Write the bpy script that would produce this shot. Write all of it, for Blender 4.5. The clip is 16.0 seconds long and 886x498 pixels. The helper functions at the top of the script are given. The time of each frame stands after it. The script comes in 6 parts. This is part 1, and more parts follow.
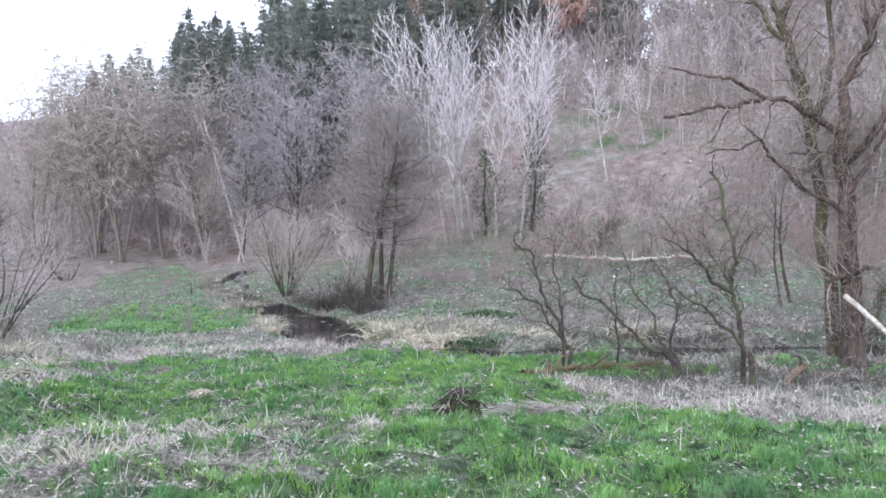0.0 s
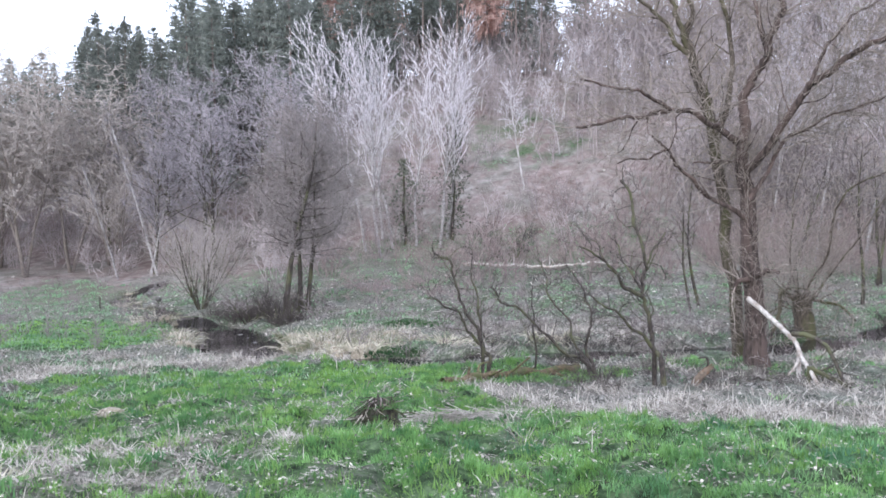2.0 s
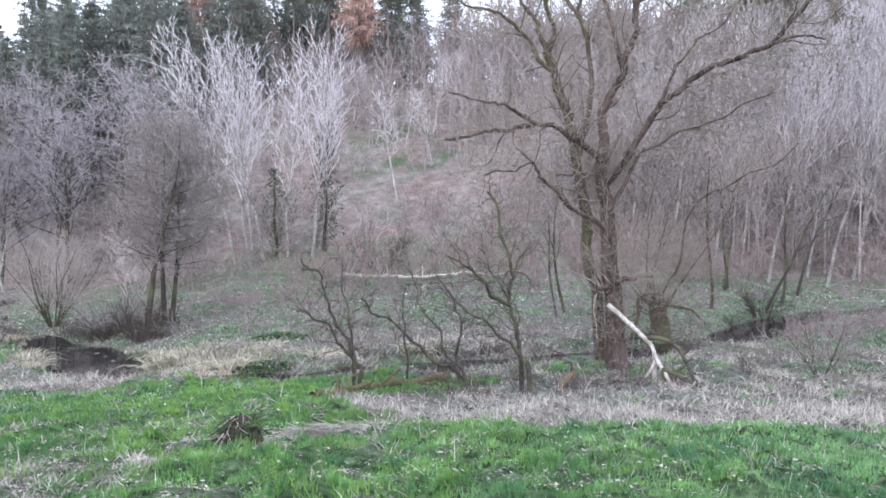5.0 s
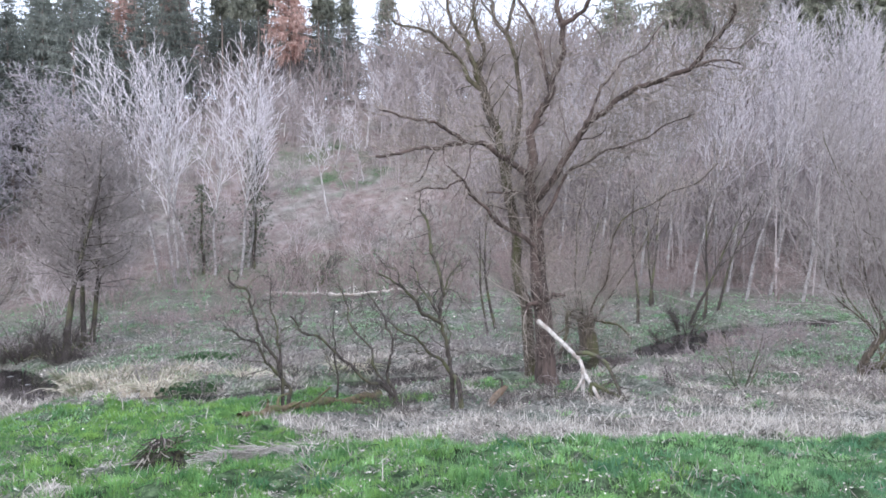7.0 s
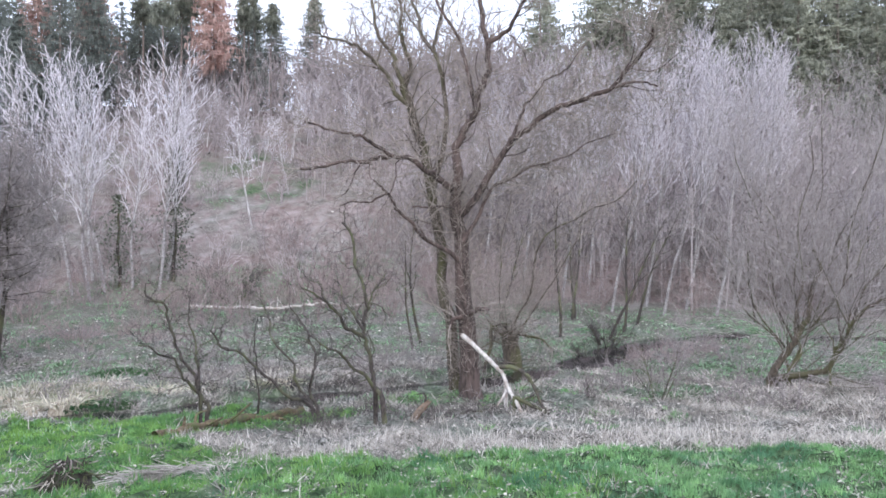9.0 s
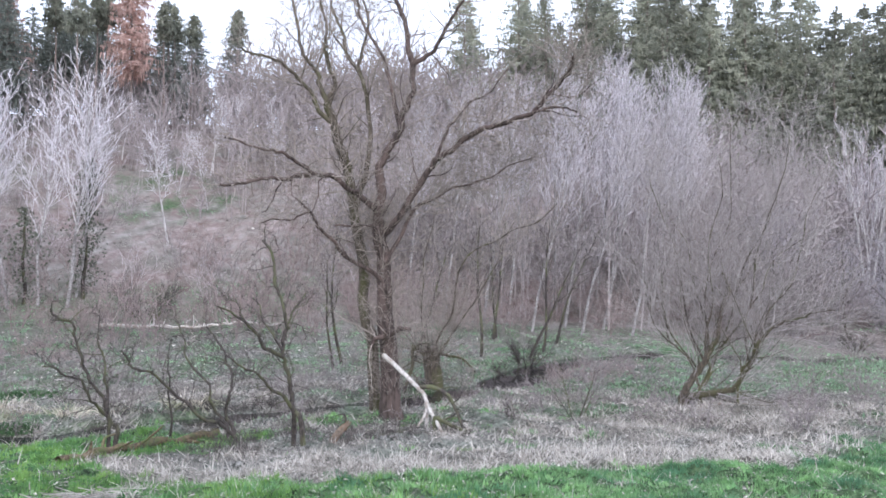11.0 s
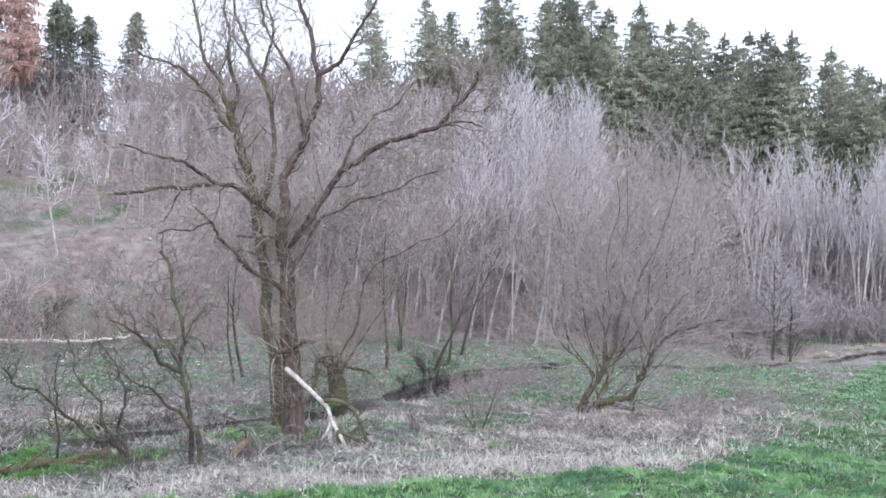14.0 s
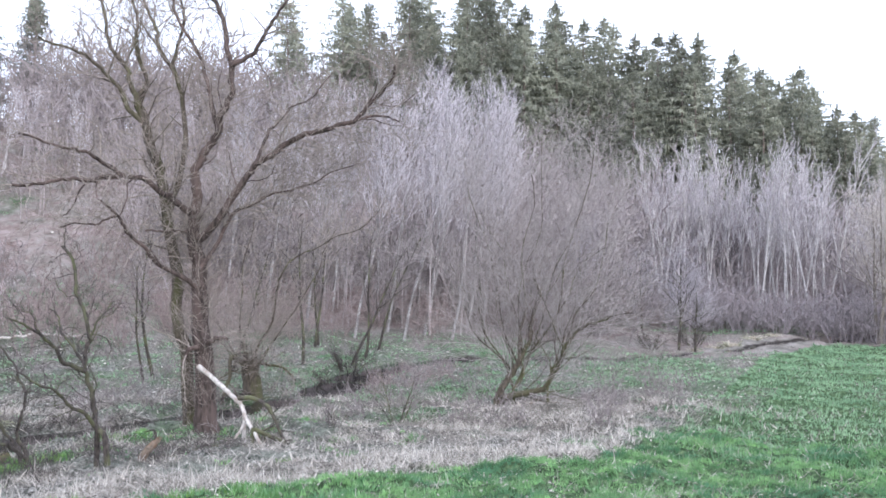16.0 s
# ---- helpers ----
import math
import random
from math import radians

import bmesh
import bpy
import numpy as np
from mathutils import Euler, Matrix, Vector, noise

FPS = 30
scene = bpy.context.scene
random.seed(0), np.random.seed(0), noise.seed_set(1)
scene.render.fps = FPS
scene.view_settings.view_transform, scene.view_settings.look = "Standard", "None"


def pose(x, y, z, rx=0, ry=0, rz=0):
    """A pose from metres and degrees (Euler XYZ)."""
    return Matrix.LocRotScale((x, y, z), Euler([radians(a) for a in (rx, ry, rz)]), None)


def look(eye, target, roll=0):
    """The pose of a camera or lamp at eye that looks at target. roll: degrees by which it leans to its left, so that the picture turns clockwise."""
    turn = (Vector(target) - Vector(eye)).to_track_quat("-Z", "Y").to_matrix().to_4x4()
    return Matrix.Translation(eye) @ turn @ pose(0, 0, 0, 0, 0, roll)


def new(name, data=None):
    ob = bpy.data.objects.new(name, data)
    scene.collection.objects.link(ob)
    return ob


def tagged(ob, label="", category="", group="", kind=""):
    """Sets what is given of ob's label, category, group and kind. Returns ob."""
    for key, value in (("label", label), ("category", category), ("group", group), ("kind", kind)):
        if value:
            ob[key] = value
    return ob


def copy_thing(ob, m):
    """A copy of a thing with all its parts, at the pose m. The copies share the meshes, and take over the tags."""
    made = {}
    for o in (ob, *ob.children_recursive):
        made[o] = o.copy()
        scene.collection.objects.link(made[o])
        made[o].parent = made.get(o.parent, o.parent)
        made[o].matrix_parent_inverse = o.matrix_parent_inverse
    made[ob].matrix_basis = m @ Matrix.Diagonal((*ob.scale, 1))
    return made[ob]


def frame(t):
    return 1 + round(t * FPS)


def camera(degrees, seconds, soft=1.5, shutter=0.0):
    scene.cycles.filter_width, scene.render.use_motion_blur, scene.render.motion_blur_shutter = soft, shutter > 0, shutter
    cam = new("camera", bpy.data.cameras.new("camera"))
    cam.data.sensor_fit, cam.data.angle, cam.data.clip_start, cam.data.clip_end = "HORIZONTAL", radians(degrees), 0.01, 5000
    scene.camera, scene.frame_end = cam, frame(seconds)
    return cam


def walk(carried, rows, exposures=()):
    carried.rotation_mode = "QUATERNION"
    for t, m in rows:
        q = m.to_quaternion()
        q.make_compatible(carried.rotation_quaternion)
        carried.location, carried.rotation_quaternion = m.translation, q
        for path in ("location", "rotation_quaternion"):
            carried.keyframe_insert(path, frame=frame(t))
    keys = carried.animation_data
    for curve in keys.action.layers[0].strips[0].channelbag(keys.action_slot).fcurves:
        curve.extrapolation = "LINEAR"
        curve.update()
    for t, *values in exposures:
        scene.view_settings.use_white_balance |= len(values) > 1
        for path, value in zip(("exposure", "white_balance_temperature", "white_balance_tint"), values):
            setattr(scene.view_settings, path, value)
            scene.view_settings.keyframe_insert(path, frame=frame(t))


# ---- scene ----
cam = camera(59.32, 16.0, soft=1.7)
PATH = [
    (0.0, pose(0.000, 0.000, 1.600, 87.00, -0.00, 0.00)),
    (0.5, pose(0.021, -0.013, 1.600, 86.98, 0.34, -1.64)),
    (1.0, pose(0.032, -0.017, 1.594, 86.82, 0.35, -3.58)),
    (1.5, pose(0.048, -0.027, 1.604, 87.22, 0.53, -4.73)),
    (2.0, pose(0.054, -0.021, 1.601, 87.65, 0.44, -5.85)),
    (2.5, pose(0.070, -0.021, 1.604, 87.49, 0.42, -6.97)),
    (3.0, pose(0.094, -0.024, 1.602, 87.52, 0.67, -8.19)),
    (3.5, pose(0.115, -0.024, 1.602, 87.71, 0.84, -9.57)),
    (4.0, pose(0.123, -0.025, 1.612, 87.93, 0.53, -11.28)),
    (4.5, pose(0.143, -0.021, 1.607, 88.11, 0.46, -13.32)),
    (7.0, pose(0.200, -0.020, 1.610, 89.54, 0.64, -20.05)),
    (7.5, pose(0.204, -0.032, 1.614, 89.69, 0.20, -21.49)),
    (8.0, pose(0.210, -0.027, 1.615, 89.71, 0.18, -22.96)),
    (8.5, pose(0.229, -0.042, 1.616, 89.84, 0.09, -24.29)),
    (9.0, pose(0.244, -0.035, 1.618, 90.52, 0.21, -25.44)),
    (11.5, pose(0.266, -0.052, 1.638, 92.18, -0.44, -32.20)),
    (12.0, pose(0.276, -0.068, 1.634, 92.34, -0.41, -33.11)),
    (12.5, pose(0.274, -0.069, 1.641, 92.20, -0.44, -34.39)),
    (13.0, pose(0.266, -0.081, 1.648, 92.40, -0.54, -35.48)),
    (13.5, pose(0.269, -0.080, 1.659, 92.55, -0.40, -36.75)),
    (14.0, pose(0.267, -0.082, 1.655, 92.81, -0.36, -38.01)),
    (14.5, pose(0.278, -0.089, 1.657, 92.83, -0.51, -39.82)),
    (15.0, pose(0.271, -0.108, 1.662, 92.82, -0.39, -41.56)),
    (15.5, pose(0.269, -0.122, 1.663, 92.69, -0.05, -42.62)),
    (16.0, pose(0.268, -0.127, 1.661, 92.42, -0.09, -44.03)),
]
walk(cam, PATH, [(0.0, 0.0), (4.5, -0.03), (9.0, -0.06), (12.5, -0.05), (14.0, 0.0), (16.0, 0.04)])

# ---- light: an overcast spring evening, white sky ----
scene.view_settings.exposure = 0.0
world = bpy.data.worlds.new("world")
scene.world = world
world.use_nodes = True
wn, wl = world.node_tree.nodes, world.node_tree.links
wn.clear()
sky = wn.new("ShaderNodeTexSky")
sky.sky_type, sky.sun_disc = "NISHITA", False
sky.sun_elevation, sky.sun_rotation = radians(33), radians(206)
sky.air_density, sky.dust_density = 1.0, 3.0
sky_dim = wn.new("ShaderNodeMix")
sky_dim.data_type, sky_dim.blend_type = "RGBA", "MULTIPLY"
sky_dim.inputs[0].default_value = 1.0
sky_dim.inputs[7].default_value = (0.10, 0.10, 0.10, 1)
cloud = wn.new("ShaderNodeMix")
cloud.data_type = "RGBA"
cloud.inputs[0].default_value = 0.86
cloud.inputs[7].default_value = (0.90, 0.98, 1.20, 1)
wbg = wn.new("ShaderNodeBackground")
wbg.inputs["Strength"].default_value = 2.02
wout = wn.new("ShaderNodeOutputWorld")
wl.new(sky.outputs[0], sky_dim.inputs[6])
wl.new(sky_dim.outputs[2], cloud.inputs[6])
wl.new(cloud.outputs[2], wbg.inputs["Color"])
wl.new(wbg.outputs[0], wout.inputs["Surface"])

sun_data = bpy.data.lights.new("sun", "SUN")
sun_data.energy, sun_data.angle, sun_data.color = 1.4, radians(50), (1.0, 0.985, 0.98)
sun = new("sun", sun_data)
# the bright part of the cloud stands behind the camera's shoulder
sun.matrix_world = look((-22, -42, 36), (8, 20, 0))

# ---- materials ----
def material(name, c1, c2, thin=0.0, rough=0.85, scale=6.0, fine=40.0, bump=0.3, dist=0.02, vary=0.25, c3=None, stretch=(1, 1, 1), spec=0.25):
    """Two-scale noise between two colours, a third for blotches, with relief and a change of brightness from piece to piece."""
    m = bpy.data.materials.new(name)
    m.use_nodes = True
    n, l = m.node_tree.nodes, m.node_tree.links
    b = n["Principled BSDF"]
    b.inputs["Roughness"].default_value = rough
    b.inputs["Specular IOR Level"].default_value = spec
    tc = n.new("ShaderNodeTexCoord")
    mp = n.new("ShaderNodeMapping")
    mp.inputs["Scale"].default_value = stretch
    l.new(tc.outputs["Object"], mp.inputs["Vector"])
    n1, n2 = n.new("ShaderNodeTexNoise"), n.new("ShaderNodeTexNoise")
    n1.inputs["Scale"].default_value, n1.inputs["Detail"].default_value = scale, 4
    n2.inputs["Scale"].default_value, n2.inputs["Detail"].default_value = fine, 3
    l.new(mp.outputs[0], n1.inputs["Vector"])
    l.new(mp.outputs[0], n2.inputs["Vector"])
    r1 = n.new("ShaderNodeValToRGB")
    r1.color_ramp.elements[0].position, r1.color_ramp.elements[1].position = 0.32, 0.68
    r1.color_ramp.elements[0].color, r1.color_ramp.elements[1].color = (*c1, 1), (*c2, 1)
    l.new(n2.outputs["Fac"], r1.inputs["Fac"])
    col = r1.outputs["Color"]
    if c3:
        r2 = n.new("ShaderNodeValToRGB")
        r2.color_ramp.elements[0].position, r2.color_ramp.elements[1].position = 0.47, 0.62
        l.new(n1.outputs["Fac"], r2.inputs["Fac"])
        mx = n.new("ShaderNodeMix")
        mx.data_type = "RGBA"
        l.new(r2.outputs["Color"], mx.inputs[0])
        l.new(col, mx.inputs[6])
        mx.inputs[7].default_value = (*c3, 1)
        col = mx.outputs[2]
    info, geo = n.new("ShaderNodeObjectInfo"), n.new("ShaderNodeNewGeometry")
    add = n.new("ShaderNodeMath")
    add.operation = "ADD"
    l.new(info.outputs["Random"], add.inputs[0])
    l.new(geo.outputs["Random Per Island"], add.inputs[1])
    mr = n.new("ShaderNodeMapRange")
    mr.inputs[1].default_value, mr.inputs[2].default_value = 0.0, 2.0
    mr.inputs[3].default_value, mr.inputs[4].default_value = 1 - vary, 1 + vary
    l.new(add.outputs[0], mr.inputs[0])
    hs = n.new("ShaderNodeHueSaturation")
    l.new(mr.outputs[0], hs.inputs["Value"])
    l.new(col, hs.inputs["Color"])
    l.new(hs.outputs[0], b.inputs["Base Color"])
    if bump:
        bp = n.new("ShaderNodeBump")
        bp.inputs["Strength"].default_value, bp.inputs["Distance"].default_value = bump, dist
        l.new(n2.outputs["Fac"], bp.inputs["Height"])
        l.new(bp.outputs[0], b.inputs["Normal"])
    if thin:
        # leaves and needles let light through
        tr, both = n.new("ShaderNodeBsdfTranslucent"), n.new("ShaderNodeMixShader")
        l.new(hs.outputs[0], tr.inputs["Color"])
        both.inputs[0].default_value = thin
        l.new(b.outputs[0], both.inputs[1])
        l.new(tr.outputs[0], both.inputs[2])
        l.new(both.outputs[0], n["Material Output"].inputs["Surface"])
    return m


M_WILLOW = material("willow_bark", (0.035, 0.027, 0.025), (0.155, 0.118, 0.108), scale=2.0, fine=14, bump=0.9, dist=0.05, c3=(0.15, 0.11, 0.10), stretch=(1, 1, 0.25))
M_MOSSY = material("mossy_bark", (0.055, 0.048, 0.038), (0.17, 0.14, 0.115), scale=1.6, fine=16, bump=0.9, dist=0.05, c3=(0.115, 0.112, 0.062), stretch=(1, 1, 0.35))
M_WTWIG = material("willow_twigs", (0.25, 0.212, 0.19), (0.42, 0.365, 0.33), bump=0, fine=8)
M_DARK = material("dark_bark", (0.03, 0.026, 0.025), (0.11, 0.093, 0.085), scale=3, fine=25, bump=0.7, dist=0.02, c3=(0.12, 0.125, 0.07), stretch=(1, 1, 0.4))
M_DTWIG = material("dark_twigs", (0.055, 0.048, 0.046), (0.14, 0.12, 0.115), bump=0, fine=8)
M_PALE = material("pale_bark", (0.46, 0.435, 0.44), (0.78, 0.75, 0.75), scale=0.8, fine=9, bump=0.3, c3=(0.36, 0.33, 0.325), stretch=(1, 1, 1.4))
M_GREYPALE = material("grey_birch_bark", (0.22, 0.20, 0.20), (0.52, 0.495, 0.495), scale=0.5, fine=6, bump=0.3, c3=(0.15, 0.132, 0.128), stretch=(1, 1, 1.4))
M_PTWIG = material("pale_twigs", (0.60, 0.56, 0.60), (0.82, 0.78, 0.82), bump=0, fine=8)
M_ASPEN = material("aspen_twigs", (0.42, 0.385, 0.41), (0.63, 0.59, 0.62), bump=0, fine=8)
M_PURPLE = material("purple_brush", (0.22, 0.19, 0.205), (0.37, 0.335, 0.35), bump=0, fine=8)
M_LOG = material("mossy_log", (0.075, 0.055, 0.038), (0.22, 0.17, 0.11), scale=4, fine=14, bump=0.8, c3=(0.11, 0.125, 0.055))
M_BALDER = material("bank_alder_twigs", (0.235, 0.205, 0.205), (0.40, 0.36, 0.355), bump=0, fine=8)
M_ALDER = material("alder_twigs", (0.30, 0.275, 0.30), (0.48, 0.445, 0.475), bump=0, fine=8)
M_SALLOWT = material("sallow_twigs", (0.31, 0.275, 0.27), (0.52, 0.475, 0.465), bump=0, fine=8)
M_OLIVE = material("olive_twigs", (0.40, 0.352, 0.325), (0.62, 0.565, 0.525), bump=0, fine=8)
M_BRUSH = material("brush_twigs", (0.215, 0.185, 0.185), (0.39, 0.345, 0.345), bump=0, fine=8)
M_PBRUSH = material("pale_brush", (0.34, 0.295, 0.295), (0.52, 0.465, 0.47), bump=0, fine=8)
M_RBRUSH = material("reddish_brush", (0.27, 0.21, 0.205), (0.43, 0.35, 0.34), bump=0, fine=8)
# needles paler than real ones: distance haze is put into their colour
M_SPRUCE = material("spruce_needles", (0.25, 0.265, 0.215), (0.52, 0.525, 0.42), thin=0.4, bump=0, fine=1.2, scale=0.3, vary=0.5, c3=(0.23, 0.245, 0.205))
M_SPRUCEW = material("blue_spruce_needles", (0.17, 0.195, 0.18), (0.37, 0.395, 0.35), thin=0.4, bump=0, fine=1.2, scale=0.3, vary=0.5, c3=(0.20, 0.22, 0.20))
M_DEADSPR = material("brown_needles", (0.42, 0.285, 0.25), (0.66, 0.49, 0.44), thin=0.35, bump=0, fine=3, vary=0.4)
M_SPRTRUNK = material("spruce_trunk", (0.14, 0.11, 0.10), (0.36, 0.29, 0.26), fine=10, bump=0.4, stretch=(1, 1, 0.4))
M_IVY = material("ivy_leaves", (0.10, 0.112, 0.09), (0.20, 0.215, 0.165), thin=0.35, bump=0, fine=5, vary=0.5, rough=0.5)
M_DEADWOOD = material("bleached_wood", (0.48, 0.44, 0.41), (0.78, 0.74, 0.71), fine=18, bump=0.5, c3=(0.40, 0.34, 0.30), stretch=(1, 1, 0.5))
M_RAWWOOD = material("split_wood", (0.10, 0.078, 0.062), (0.24, 0.188, 0.15), fine=14, bump=0.6, c3=(0.2, 0.13, 0.09))
M_GRASS = material("fresh_grass", (0.09, 0.21, 0.085), (0.31, 0.53, 0.20), thin=0.45, bump=0, scale=0.8, fine=2.6, vary=0.6, c3=(0.10, 0.225, 0.11), spec=0.1)
M_GRASS2 = material("meadow_grass", (0.22, 0.37, 0.23), (0.42, 0.61, 0.39), thin=0.45, bump=0, scale=0.25, fine=0.7, vary=0.3, spec=0.1)
M_FIELD = material("field_grass", (0.13, 0.275, 0.13), (0.37, 0.60, 0.28), thin=0.45, bump=0, scale=0.8, fine=2.6, vary=0.5, c3=(0.13, 0.27, 0.16), spec=0.1)
M_STRAW = material("dead_grass", (0.40, 0.36, 0.32), (0.82, 0.775, 0.72), thin=0.25, bump=0, scale=0.7, fine=3.5, vary=0.5, c3=(0.30, 0.275, 0.25), spec=0.1)
M_STALK = material("dry_stalks", (0.50, 0.455, 0.41), (0.86, 0.82, 0.77), thin=0.25, bump=0, fine=4, vary=0.4, spec=0.1)
M_VSTRAW = material("valley_straw", (0.25, 0.235, 0.215), (0.50, 0.475, 0.445), thin=0.25, bump=0, scale=0.4, fine=1.5, vary=0.5, c3=(0.20, 0.185, 0.17), spec=0.1)
M_TUFT = material("grass_tufts", (0.12, 0.26, 0.08), (0.36, 0.58, 0.18), thin=0.45, bump=0, scale=0.6, fine=2.0, vary=0.45, c3=(0.14, 0.30, 0.12), spec=0.1)
M_LEAF = material("low_leaves", (0.04, 0.095, 0.045), (0.11, 0.19, 0.09), thin=0.3, bump=0, fine=4, vary=0.4)
M_SOD = material("dark_sod", (0.02, 0.018, 0.015), (0.11, 0.095, 0.08), fine=18, bump=0.8, c3=(0.07, 0.085, 0.05))
M_FLECK = material("dead_leaves", (0.07, 0.055, 0.045), (0.76, 0.71, 0.65), thin=0.2, bump=0, scale=3, fine=9, vary=0.7)
M_THATCH = material("straw_thatch", (0.14, 0.11, 0.085), (0.70, 0.64, 0.53), scale=6, fine=26, bump=1.0, dist=0.06, c3=(0.42, 0.36, 0.28), stretch=(1, 1, 0.3))
M_GREYBARK = material("grey_bark", (0.13, 0.11, 0.10), (0.32, 0.28, 0.26), scale=3, fine=22, bump=0.6, c3=(0.22, 0.19, 0.16), stretch=(1, 1, 0.4))
M_TUSS = material("tussock_straw", (0.40, 0.36, 0.29), (0.84, 0.80, 0.70), thin=0.2, bump=0, scale=1.6, fine=6, vary=0.6, c3=(0.30, 0.31, 0.21), spec=0.1)
M_STONE = material("stone", (0.09, 0.085, 0.085), (0.22, 0.21, 0.21), fine=20, bump=0.5, c3=(0.1, 0.1, 0.09))


def ground_material():
    """Soil, dead grass and turf, mixed by the plant cover stored on the ground and broken up by noise."""
    m = bpy.data.materials.new("ground_cover")
    m.use_nodes = True
    n, l = m.node_tree.nodes, m.node_tree.links
    b = n["Principled BSDF"]
    b.inputs["Roughness"].default_value = 0.95
    b.inputs["Specular IOR Level"].default_value = 0.1
    at = n.new("ShaderNodeVertexColor")
    at.layer_name = "cover"
    sep = n.new("ShaderNodeSeparateColor")
    l.new(at.outputs["Color"], sep.inputs[0])
    tc = n.new("ShaderNodeTexCoord")

    def noise_at(s, d=5, rough=0.6):
        t = n.new("ShaderNodeTexNoise")
        t.inputs["Scale"].default_value, t.inputs["Detail"].default_value, t.inputs["Roughness"].default_value = s, d, rough
        l.new(tc.outputs["Object"], t.inputs["Vector"])
        return t.outputs["Fac"]

    def ramp(fac, stops):
        r = n.new("ShaderNodeValToRGB")
        while len(r.color_ramp.elements) < len(stops):
            r.color_ramp.elements.new(0.5)
        for e, (p, c) in zip(r.color_ramp.elements, stops):
            e.position, e.color = p, (*c, 1)
        l.new(fac, r.inputs["Fac"])
        return r.outputs["Color"]

    def mix(fac, a, c):
        x = n.new("ShaderNodeMix")
        x.data_type = "RGBA"
        l.new(fac, x.inputs[0]), l.new(a, x.inputs[6]), l.new(c, x.inputs[7])
        return x.outputs[2]

    def broken(mask, nz, width=0.35):
        """A mask whose edge is frayed by a noise."""
        s = n.new("ShaderNodeMath")
        s.operation = "ADD"
        l.new(mask, s.inputs[0]), l.new(nz, s.inputs[1])
        r = n.new("ShaderNodeMapRange")
        r.inputs[1].default_value, r.inputs[2].default_value = 1.0 - width / 2, 1.0 + width / 2
        l.new(s.outputs[0], r.inputs[0])
        return r.outputs[0]

    fine, mid = noise_at(11.0, 8, 0.72), noise_at(1.3)
    # dark stops: soil, plus shade between tufts and stalks painted into the colour
    litter = ramp(fine, [(0.40, (0.022, 0.023, 0.02)), (0.49, (0.13, 0.132, 0.118)), (0.60, (0.46, 0.445, 0.42))])
    moss = ramp(noise_at(3.2, 8, 0.75), [(0.39, (0.03, 0.042, 0.033)), (0.5, (0.13, 0.16, 0.125)), (0.62, (0.36, 0.38, 0.335))])
    litter = mix(ramp(noise_at(0.5, 6, 0.7), [(0.44, (0, 0, 0)), (0.56, (0.85, 0.85, 0.85))]), litter, moss)
    straw = ramp(fine, [(0.38, (0.04, 0.035, 0.03)), (0.50, (0.17, 0.152, 0.135)), (0.62, (0.50, 0.46, 0.42))])
    turf = ramp(noise_at(6.0, 8, 0.7), [(0.36, (0.022, 0.034, 0.02)), (0.5, (0.07, 0.12, 0.058)), (0.66, (0.20, 0.29, 0.15))])
    mud = ramp(mid, [(0.3, (0.025, 0.021, 0.02)), (0.7, (0.07, 0.06, 0.054))])
    leaf = ramp(noise_at(1.3, 6, 0.62), [(0.34, (0.17, 0.125, 0.115)), (0.5, (0.27, 0.215, 0.205)), (0.66, (0.42, 0.36, 0.35))])
    patchy = ramp(noise_at(0.22, 6, 0.7), [(0.42, (0, 0, 0)), (0.56, (1, 1, 1))])
    slope = n.new("ShaderNodeMath")
    slope.operation = "MULTIPLY"
    l.new(patchy, slope.inputs[0]), l.new(at.outputs["Alpha"], slope.inputs[1])
    litter = mix(at.outputs["Alpha"], litter, ramp(noise_at(0.8, 6, 0.6), [(0.34, (0.15, 0.145, 0.125)), (0.5, (0.25, 0.235, 0.215)), (0.66, (0.40, 0.375, 0.355))]))
    litter = mix(slope.outputs[0], litter, leaf)
    c = mix(broken(sep.outputs[1], mid, 0.6), litter, straw)
    c = mix(broken(sep.outputs[0], mid, 0.5), c, turf)
    c = mix(broken(sep.outputs[2], mid, 0.4), c, mud)
    l.new(c, b.inputs["Base Color"])
    bp = n.new("ShaderNodeBump")
    bp.inputs["Strength"].default_value, bp.inputs["Distance"].default_value = 0.8, 0.08
    l.new(fine, bp.inputs["Height"])
    l.new(bp.outputs[0], b.inputs["Normal"])
    return m


M_GROUND = ground_material()


def water_material():
    m = bpy.data.materials.new("brook_water")
    m.use_nodes = True
    n, l = m.node_tree.nodes, m.node_tree.links
    b = n["Principled BSDF"]
    b.inputs["Base Color"].default_value = (0.022, 0.021, 0.022, 1)
    b.inputs["Roughness"].default_value = 0.08
    t = n.new("ShaderNodeTexNoise")
    t.inputs["Scale"].default_value, t.inputs["Detail"].default_value = 3.0, 4
    bp = n.new("ShaderNodeBump")
    bp.inputs["Strength"].default_value, bp.inputs["Distance"].default_value = 0.6, 0.14
    l.new(t.outputs["Fac"], bp.inputs["Height"])
    l.new(bp.outputs[0], b.inputs["Normal"])
    return m


M_WATER = water_material()

# ---- building blocks ----


